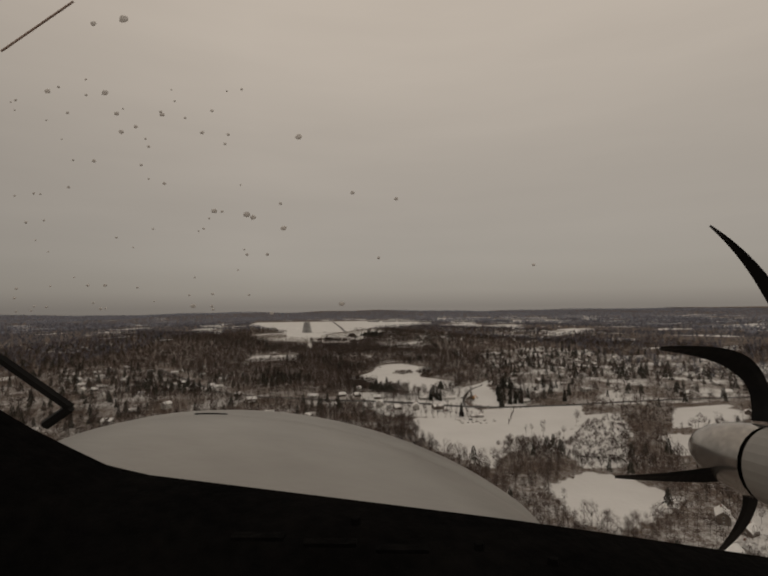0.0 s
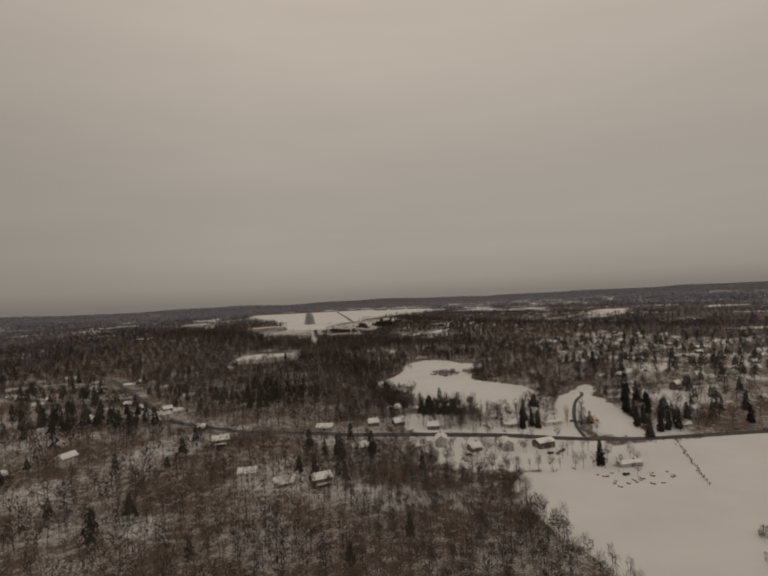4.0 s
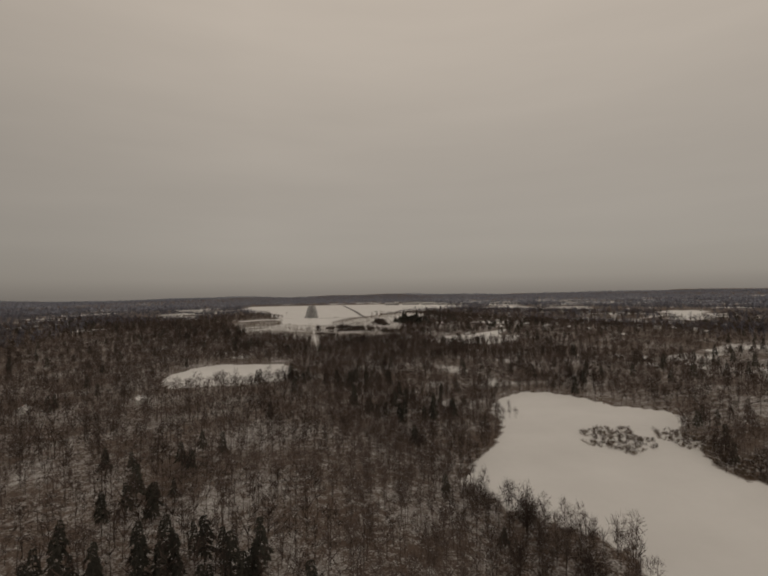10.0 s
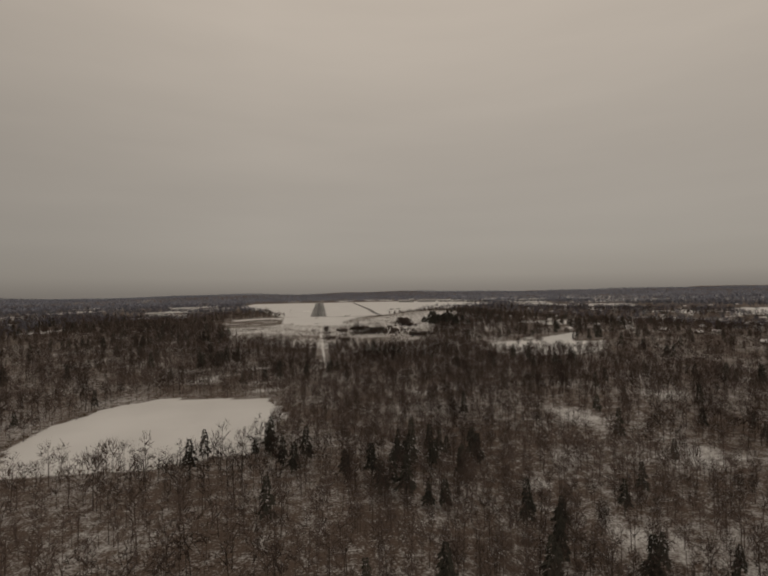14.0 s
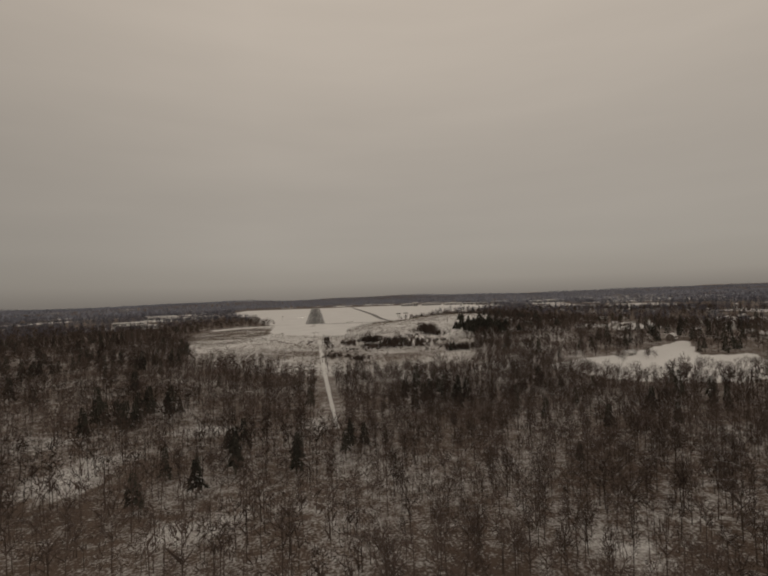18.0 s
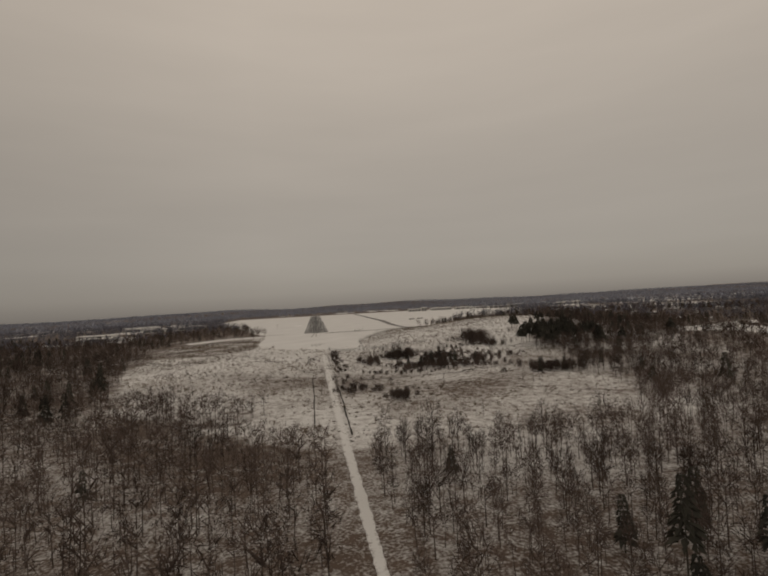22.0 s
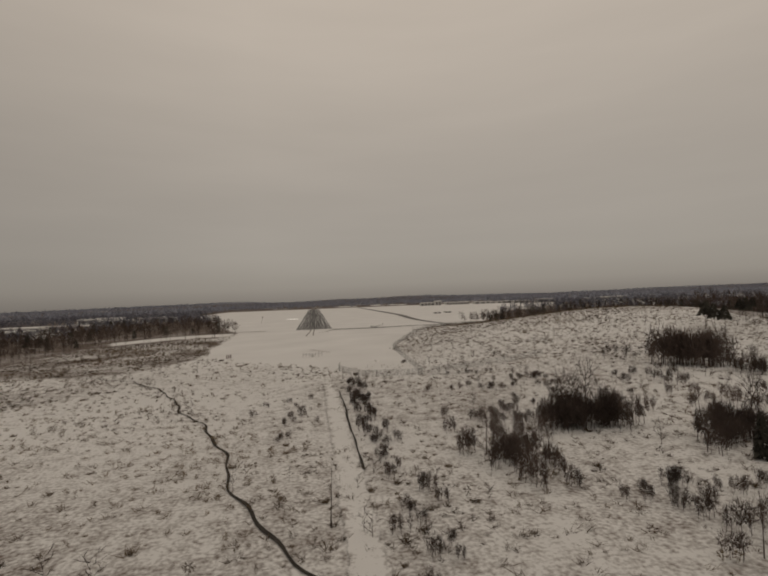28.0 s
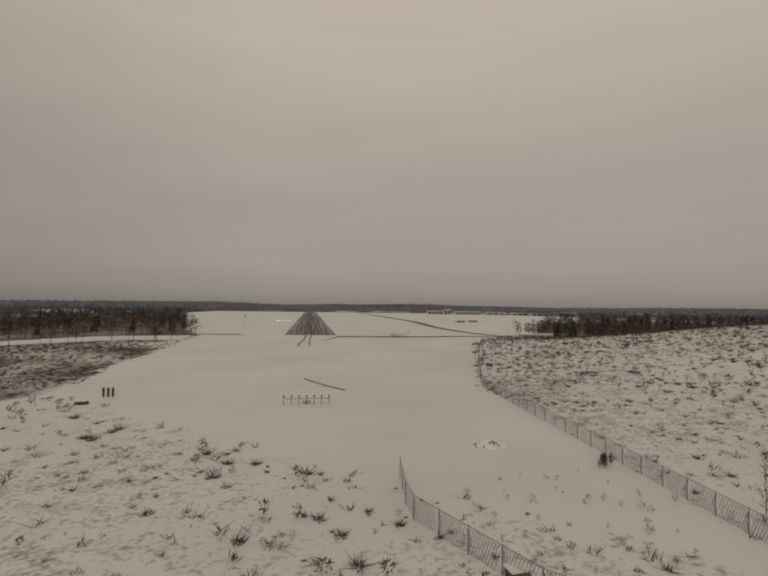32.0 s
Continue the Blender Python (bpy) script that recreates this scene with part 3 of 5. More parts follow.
def thicket_stand(rng, trees=6):
    """Several close young trees with fine twigs; the first three triangles are the stoutest trunk."""
    VV, FF, base = [], [], 0
    for k in range(trees):
        V, F = twiggy_tree(rng, rng.uniform(3.2, 5.2), 4, 72, 0.10, rng.uniform(0.2, 0.28), rng.uniform(0.05, 0.2))
        rad, t = (0.0, 0.0) if k == 0 else (2.1 * math.sqrt(rng.random()), rng.uniform(0, 2 * math.pi))
        VV.append(V + np.array([rad * math.cos(t), rad * math.sin(t), 0]))
        FF.append(F + base)
        base += len(V)
    return np.concatenate(VV), np.concatenate(FF)


def scatter(name, templates, places, sizes, material, label, category, rng, tall=None):
    """Many plants as one mesh: each place takes a template, a turn and a size."""
    VV, FF, base = [], [], 0
    pick = rng.integers(0, len(templates), len(places))
    z = height(places[:, 0], places[:, 1])
    for k, (V, F) in enumerate(templates):
        w = np.where(pick == k)[0]
        if not len(w):
            continue
        t = rng.uniform(0, 2 * math.pi, len(w))
        c, s, g = np.cos(t), np.sin(t), sizes[w]
        st = g * (tall[w] if tall is not None else 1.0)
        X = (V[None, :, 0] * c[:, None] - V[None, :, 1] * s[:, None]) * g[:, None] + places[w, 0, None]
        Y = (V[None, :, 0] * s[:, None] + V[None, :, 1] * c[:, None]) * g[:, None] + places[w, 1, None]
        Zz = V[None, :, 2] * st[:, None] + z[w, None]
        VV.append(np.stack([X, Y, Zz], -1).reshape(-1, 3))
        FF.append((F[None] + base + np.arange(len(w))[:, None, None] * len(V)).reshape(-1, 3))
        base += len(w) * len(V)
    me = mesh_of(name, np.concatenate(VV), np.concatenate(FF), material)
    return tagged(new(name, me), label, category, kind="stuff")


def sprinkle(rng, x0, x1, y0, y1, area):
    """Jittered points, one on each area of square metres."""
    s = math.sqrt(area)
    gx, gy = np.meshgrid(np.arange(x0, x1, s), np.arange(y0, y1, s))
    p = np.stack([gx.ravel(), gy.ravel()], 1)
    return p + rng.uniform(-0.6, 0.6, p.shape) * s


ROADS = [plan((-190, 670), (-116, 530), (-82, 465), (-39, 429), (18, 408), (69, 398), (92, 394), (126, 384), (153, 377), (216, 364), (330, 352), (480, 345))]


def near_line(x, y, line, d):
    best = np.full(np.shape(x), 1e9)
    for (ax, ay), (bx, by) in zip(line[:-1], line[1:]):
        t = np.clip(((x - ax) * (bx - ax) + (y - ay) * (by - ay)) / ((bx - ax) ** 2 + (by - ay) ** 2), 0, 1)
        best = np.minimum(best, np.hypot(x - ax - t * (bx - ax), y - ay - t * (by - ay)))
    return best < d


HOMES = []  # filled below; trees keep off them


def keep_trees(p, rng):
    x, y = p[:, 0], p[:, 1]
    ok = lie(x, y) > 0.9
    town = np.zeros(len(p), bool)
    for t in TOWNS:
        town |= inside(x, y, t)
    ok &= ~(town & (rng.random(len(p)) < np.where(x > 60, 0.34, 0.15)))
    ok &= ~near_line(x, y, ROADS[0], 6.0)
    ok &= ~((np.abs(x - 5) < 4.5) & (y > 800) & (y < 1120))
    for hx, hy in HOMES:
        ok &= np.hypot(x - hx, y - hy) > 4.2
    ok &= rng.random(len(p)) > 0.65 * glade(x, y)
    return ok


def in_view(p, wide_left=0.66, wide_right=1.16):
    """The wedge of land that the flight looks over."""
    return (p[:, 0] > -wide_left * p[:, 1] - 20) & (p[:, 0] < wide_right * (p[:, 1] + 20) + 25)


# stands of evergreens in the bare woods: centre, half width, half depth, in plan units
PINE_STANDS = [(47, 900, 14, 24), (37, 713, 18, 13), (-30, 500, 40, 26), (-125, 470, 34, 26), (-60, 900, 18, 20)]


def grow_woods():
    rng = np.random.default_rng(7)
    bare = [twiggy_tree(rng, rng.uniform(7.5, 10.5), 6, 104, 0.11, rng.uniform(0.22, 0.32), rng.uniform(0.1, 0.35)) for _ in range(7)]
    bare += [twiggy_tree(rng, rng.uniform(7.0, 9.5), 6, 52, 0.10, rng.uniform(0.14, 0.22), rng.uniform(0.25, 0.5)) for _ in range(6)]
    plain = [twiggy_tree(rng, rng.uniform(7.5, 10.5), 3, 34, 0.16, rng.uniform(0.22, 0.32), rng.uniform(0.15, 0.4)) for _ in range(12)]
    mid = [twiggy_tree(rng, rng.uniform(8.5, 11.5), 3, 32, 0.26, rng.uniform(0.26, 0.36), 0.2) for _ in range(8)]
    far = [bare_tree(rng, rng.uniform(9, 12), 8, 3, 0.55, 0.45, 0.12) for _ in range(5)]
    pine = [pine_tree(rng, rng.uniform(7.5, 10.5), 9, 8, rng.uniform(0.15, 0.45), rng.uniform(0.18, 0.26)) for _ in range(8)]

    def plant(name, p, templates, label, material, lo, hi, category="woods"):
        scatter(name, templates, p, rng.uniform(lo, hi, len(p)), material, label, category, rng, rng.uniform(0.85, 1.15, len(p)))

    p = sprinkle(rng, -170, 220, 100, 1330, 10.5)
    p = p[in_view(p)]
    p = p[keep_trees(p, rng)]
    d = np.abs(p[:, 0] - 30) + np.maximum(p[:, 1] - 1150, 0)
    p = p[rng.random(len(p)) < 1.25 - d / 160]
    stands = np.zeros(len(p))
    for cx, cy, rx, ry in PINE_STANDS:
        stands = np.maximum(stands, smooth(1.2, 0.5, np.hypot((p[:, 0] / UNIT - cx) / rx, (p[:, 1] / UNIT - cy) / ry)))
    south = p[:, 1] < 915 * UNIT
    green = rng.random(len(p)) < 0.002 + (0.004 + 0.10 * (clumps(p[:, 0], p[:, 1], 27, 2.0) > 0.55)) * south * np.where(p[:, 0] < 8, 0.45, 1.0) + 0.35 * stands + 0.02 * inside(p[:, 0], p[:, 1], COPSES[0])
    west = p[:, 0] < 8
    for tag, side, kinds in (("west", west, plain), ("east", ~west, bare)):
        plant("bare_woods", p[side & ~green], kinds, f"leafless grey-brown winter woods, {tag} of the approach line", BARK, 0.6, 1.05)
        plant("pine_grove", p[side & green], pine, f"dark evergreen pines among bare woods, {tag} of the approach line", NEEDLE, 0.6, 1.05, "pines")
    p = sprinkle(rng, -520, 700, 150, 1500, 44)
    p = p[in_view(p)]
    d = np.abs(p[:, 0] - 30) + np.maximum(p[:, 1] - 1150, 0)
    p = p[(rng.random(len(p)) < (d - 60) / 110) & (rng.random(len(p)) < 1.2 - d / 900)]
    p = p[keep_trees(p, rng)]
    town = np.zeros(len(p), bool)
    for t in TOWNS:
        town |= inside(p[:, 0], p[:, 1], t)
    stands = np.zeros(len(p))
    for cx, cy, rx, ry in PINE_STANDS:
        stands = np.maximum(stands, smooth(1.2, 0.5, np.hypot((p[:, 0] / UNIT - cx) / rx, (p[:, 1] / UNIT - cy) / ry)))
    green = rng.random(len(p)) < 0.03 + 0.2 * (clumps(p[:, 0], p[:, 1], 50, 2.0) > 0.45) + 0.14 * town + 0.4 * stands
    plant("bare_woods", p[~green], mid, "leafless woods beyond the nearest trees", BARK, 0.75, 1.15)
    plant("pine_grove", p[green], pine, "dark pines beyond the nearest trees", NEEDLE, 0.7, 1.15, "pines")
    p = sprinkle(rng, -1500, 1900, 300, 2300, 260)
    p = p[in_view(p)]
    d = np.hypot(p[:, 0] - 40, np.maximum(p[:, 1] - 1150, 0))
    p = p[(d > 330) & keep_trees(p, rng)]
    plant("bare_woods", p, far, "leafless woods covering the middle distance", FARWOOD_HAZED, 0.75, 1.1)
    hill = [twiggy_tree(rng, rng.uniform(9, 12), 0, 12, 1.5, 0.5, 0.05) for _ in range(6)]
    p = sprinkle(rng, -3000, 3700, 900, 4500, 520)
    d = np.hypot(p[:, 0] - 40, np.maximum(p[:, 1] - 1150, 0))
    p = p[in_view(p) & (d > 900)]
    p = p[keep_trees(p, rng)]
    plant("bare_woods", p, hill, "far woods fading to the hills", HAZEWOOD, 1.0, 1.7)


def grow_scrub():
    rng = np.random.default_rng(11)
    bush = [scrub_bush(rng, rng.uniform(0.8, 1.4), 18, 0.05) for _ in range(8)]
    tall = [bare_tree(rng, rng.uniform(3, 5), 9, 4, 0.07, 0.36, 0.15) for _ in range(6)]
    p = sprinkle(rng, -150, 260, 860, 1400, 4.0)
    x, y = p[:, 0], p[:, 1]
    marsh = lie(x, y) == 0.5
    hill = np.exp(-(((x - 130) / 75) ** 2 + ((y - 1215) / 90) ** 2))
    tuft = [grass_tuft(rng, rng.uniform(0.5, 0.9), 15, 0.032) for _ in range(12)]
    bands = clumps(x, y, 17, 0.3) * 0.6 + clumps(x, y, 5, 1.3) * 0.4
    chance = 0.10 + 0.42 * smooth(-0.1, 0.7, bands) + 0.32 * hill
    calm = np.where((y > 1105) & (y < 1190) & (x < 30) & (x > -60), 0.35, 1.0)
    q = p[marsh & (rng.random(len(p)) < calm * chance * (0.20 + 0.22 * hill))]
    scatter("marsh_scrub", bush, q, rng.uniform(0.35, 0.9, len(q)), SCRUB, "dry brown scrub poking out of the snowy marsh", "scrub", rng)
    t = sprinkle(rng, -150, 260, 860, 1400, 2.0)
    x2, y2 = t[:, 0], t[:, 1]
    b2 = clumps(x2, y2, 17, 0.3) * 0.5 + clumps(x2, y2, 4, 1.3) * 0.5
    h2 = np.exp(-(((x2 - 130) / 75) ** 2 + ((y2 - 1215) / 90) ** 2))
    calm2 = np.where((y2 > 1105) & (y2 < 1190) & (x2 < 30) & (x2 > -60), 0.45, 1.0)
    q = t[(lie(x2, y2) == 0.5) & (rng.random(len(t)) / calm2 < 0.12 + 0.45 * smooth(-0.2, 0.6, b2) + 0.2 * h2)]
    scatter("marsh_tufts", tuft, q, rng.uniform(0.4, 1.15, len(q)), SCRUB, "low dead grass and heath tufts through the snow", "tufts", rng)
    # dark heath cushions, thick on the hill and the reed bed
    heath = [grass_tuft(rng, rng.uniform(0.45, 0.85), 44, 0.036) for _ in range(10)]
    e = sprinkle(rng, -150, 260, 900, 1440, 3.0)
    x3, y3 = e[:, 0], e[:, 1]
    h3 = np.exp(-(((x3 - 118) / 70) ** 2 + ((y3 - 1225) / 95) ** 2))
    rows = 0.5 + 0.5 * np.sin((y3 + 0.35 * x3) / 2.4 + 1.5 * np.sin(x3 / 8))
    odds = 0.06 + 0.22 * smooth(0.0, 0.7, clumps(x3, y3, 15, 0.8)) + (0.17 + 0.46 * rows) * h3 + 0.4 * inside(x3, y3, REEDS)
    odds = odds * np.where((y3 > 1050) & (y3 < 1108) & (np.abs(x3) < 60), 0.35, 1.0)
    odds = odds * np.where((y3 > 1100) & (x3 < 12) & (x3 > -45), 0.5, 1.0)
    bunch = smooth(-0.15, 0.55, 0.6 * clumps(x3, y3, 5.5, 0.7) + 0.4 * clumps(x3, y3, 2.1, 1.9))
    odds = odds * (0.25 + 1.3 * bunch)
    e = e[(lie(x3, y3) == 0.5) & (rng.random(len(e)) < odds)]
    scatter("heath_cushions", heath, e, 0.35 + 0.9 * rng.random(len(e)) ** 2.2, SCRUB, "dark low heath cushions and reeds on the snowy hill and shore", "heath", rng)
    shrub = [twiggy_tree(rng, rng.uniform(1.0, 1.9), 0, 34, 0.11, rng.uniform(0.4, 0.6), 0.02) for _ in range(10)]
    b = sprinkle(rng, -150, 260, 880, 1420, 5.5)
    x4, y4 = b[:, 0], b[:, 1]
    h4 = np.exp(-(((x4 - 125) / 70) ** 2 + ((y4 - 1220) / 90) ** 2))
    drift = smooth(0.05, 0.75, 0.6 * clumps(x4, y4, 9, 0.9) + 0.4 * clumps(x4, y4, 3.7, 0.1))
    odds = (0.08 + 0.42 * drift) * (0.55 + 0.6 * (x4 < 0)) + 0.5 * h4 * drift + 0.3 * near_line(x4, y4, STREAM_WEST, 4.5)
    odds = odds * np.where((y4 > 1105) & (y4 < 1185) & (x4 > -35) & (x4 < 32), 0.35, 1.0)
    b = b[(lie(x4, y4) == 0.5) & ~((np.abs(x4 - 5) < 3.2) & (y4 < 1115)) & (rng.random(len(b)) < odds)]
    scatter("marsh_bushes", shrub, b, rng.uniform(0.4, 1.15, len(b)), SCRUB, "rounded leafless bushes dotted over the snowy marsh", "bushes", rng)
    fine = [twiggy_tree(rng, rng.uniform(1.0, 1.7), 0, 44, 0.05, rng.uniform(0.4, 0.6), 0.0) for _ in range(8)]
    banks = near_line(x, y, STREAM_WEST, 4.0) | near_line(x, y, plan((10, 1090), (24, 1075), (51, 1077), (66, 1079), (91, 1094), (126, 1106)), 4.0)
    belt = (np.abs(y - 1122 + 4 * np.sin(x / 9)) < 7) & (np.abs(x) < 40)
    q = p[((marsh | (lie(x, y) == 0)) & banks & (rng.random(len(p)) < 0.35)) | (belt & (rng.random(len(p)) < 0.22))]
    nook = sprinkle(rng, 8, 36, 1108, 1142, 1.5)
    u, w = nook[:, 0] / UNIT, nook[:, 1] / UNIT
    q = np.concatenate([q, nook[(((u - 24) / 11) ** 2 + ((w - 1223) / 10) ** 2 < 1) & (u < 33.5) & (rng.random(len(nook)) < 0.16)]])
    scatter("bank_scrub", fine, q, rng.uniform(0.25, 0.62, len(q)), SCRUB, "brown brush along the stream banks and fence line", "scrub", rng)
    q = p[marsh & (calm > 0.9) & (rng.random(len(p)) < 0.002 + 0.07 * smooth(0.6, 0.95, clumps(x, y, 23, 1.1)))]
    scatter("marsh_saplings", tall, q, rng.uniform(0.45, 1.0, len(q)), BARK, "thin bare saplings and alder thickets in the marsh", "saplings", rng)
    p = sprinkle(rng, -120, 260, 140, 800, 8)
    x, y = p[:, 0], p[:, 1]
    edge = (lie(x, y) > 0.9) & ((lie(x + 5, y) == 0) | (lie(x - 5, y) == 0) | (lie(x, y + 5) == 0) | (lie(x, y - 5) == 0))
    q = p[edge & (rng.random(len(p)) < 0.6)]
    isle = sprinkle(rng, 80, 140, 455, 590, 2.2)
    u, w = isle[:, 0] / UNIT, isle[:, 1] / UNIT
    rag = 1 + 0.45 * clumps(u, w, 2.6, 0.4)
    on = (((u - 119) / 12) ** 2 + ((w - 591) / 14) ** 2 < rag) | (((u - 142) / 8) ** 2 + ((w - 583) / 15) ** 2 < rag) | (((u - 141) / 8) ** 2 + ((w - 553) / 13) ** 2 < rag)
    reach = isle[on & (rng.random(len(isle)) < 0.5)]
    scatter("pond_thicket", shrub, reach, rng.uniform(0.7, 1.5, len(reach)), BARK, "dark alder thicket on the islet and shore of the frozen pond", "thicket", rng)
    q = np.concatenate([q, isle[on & (rng.random(len(isle)) < 0.7)]])
    isle = sprinkle(rng, 95, 215, 208, 310, 3.0)
    u, w = isle[:, 0] / UNIT, isle[:, 1] / UNIT
    on = ((u - 135) / 20) ** 2 + ((w - 273) / 19) ** 2 < 1 + 0.5 * clumps(u, w, 5, 0.3)
    rough = inside(isle[:, 0], isle[:, 1], plan((200, 322), (226, 326), (213, 292), (190, 266), (166, 234), (140, 230), (146, 250), (150, 272), (180, 300)))
    odds = np.where(on, 0.62, np.where(rough, 0.34 + 0.5 * smooth(-0.1, 0.7, clumps(u, w, 6, 0.7)), 0))
    reach = isle[rng.random(len(isle)) < odds]
    scatter("field_thicket", shrub, reach, rng.uniform(1.0, 2.3, len(reach)), BARK, "tall bare brush on the rough corner of the snowy field", "thicket", rng)
    scatter("field_edge_scrub", bush, q, rng.uniform(0.6, 1.5, len(q)), SCRUB, "tangled bare scrub along the field edges", "scrub", rng)


# ---------------------------------------------------------------- houses
def house_kind(label, w, d, h, pitch, walls, roof, storeys=1, porch=False, group="houses of the village", far=False):
    """A gabled house: walls, two roof slopes, chimney, windows with panes, door."""
    ob = thing("house", label, "house", group)
    rise = math.tan(radians(pitch)) * d / 2
    bm = bmesh.new()
    box(bm, 0, 0, -1.2, w, d, h + 1.2)
    pts = [(-w / 2, -d / 2, h), (-w / 2, d / 2, h), (-w / 2, 0, h + rise), (w / 2, -d / 2, h), (w / 2, d / 2, h), (w / 2, 0, h + rise)]
    v = [bm.verts.new(q) for q in pts]
    bm.faces.new((v[0], v[2], v[1]))
    bm.faces.new((v[3], v[4], v[5]))
    part("wall", bm, walls, ob)
    over, thick = 0.5, 0.28
    for side in (-1, 1):
        bm = bmesh.new()
        sl = math.hypot(d / 2 + over, rise * (d / 2 + over) / (d / 2))
        m = (Matrix.Translation((0, side * (d / 4 + over / 2), h + rise / 2 - rise * over / d + thick / 2 + 0.03))
             @ Matrix.Rotation(-side * math.atan2(rise, d / 2), 4, "X") @ Matrix.Diagonal((w + 2 * over, sl, thick, 1)))
        bmesh.ops.create_cube(bm, size=1, matrix=m)
        part("roof_slope", bm, roof, ob)
    bm = bmesh.new()
    box(bm, w * 0.22, d * 0.08, h + rise * 0.4, 0.8, 0.8, rise * 0.6 + 1.1)
    part("chimney", bm, BRICK, ob)
    for s in range(storeys):
        z = 0.9 + 2.7 * s
        for i in range(3):
            for side in (-1, 1):
                if s == 0 and i == 1 and side < 0:
                    continue
                if far and (side > 0 or i == 1):
                    continue
                bm = bmesh.new()
                box(bm, (i - 1) * w * 0.3, side * (d / 2 + 0.04), z, 1.0, 0.14, 1.35)
                win = part("window", bm, PANE if far else WHITE, ob)
                if far:
                    continue
                bm = bmesh.new()
                box(bm, (i - 1) * w * 0.3, side * (d / 2 + 0.10), z + 0.12, 0.8, 0.08, 1.1)
                part("pane", bm, PANE, win)
        for side in () if far else (-1, 1):
            bm = bmesh.new()
            box(bm, side * (w / 2 + 0.04), 0, z, 0.14, 1.0, 1.35)
            win = part("window", bm, WHITE, ob)
            bm = bmesh.new()
            box(bm, side * (w / 2 + 0.10), 0, z + 0.12, 0.08, 0.8, 1.1)
            part("pane", bm, PANE, win)
    bm = bmesh.new()
    box(bm, 0, -d / 2 - 0.05, 0, 1.0, 0.14, 2.05)
    part("door", bm, TIMBER, ob)
    if porch:
        bm = bmesh.new()
        box(bm, 0, -d / 2 - 1.3, 2.5, w * 0.7, 2.6, 0.22)
        for k in (-1, 1):
            box(bm, k * w * 0.32, -d / 2 - 2.4, -0.6, 0.16, 0.16, 3.1)
        part("porch", bm, roof, ob)
    return ob


SIDING_DARK = mat("brown_siding", (0.07, 0.055, 0.045), (0.16, 0.13, 0.11), 0.3, bump=0.05, spread=0.5)
HALF_SNOW = mat("thawing_roof", (0.14, 0.135, 0.13), (0.80, 0.79, 0.77), 0.22, spread=0.5)


SMALL = 0.60  # the village's modest houses


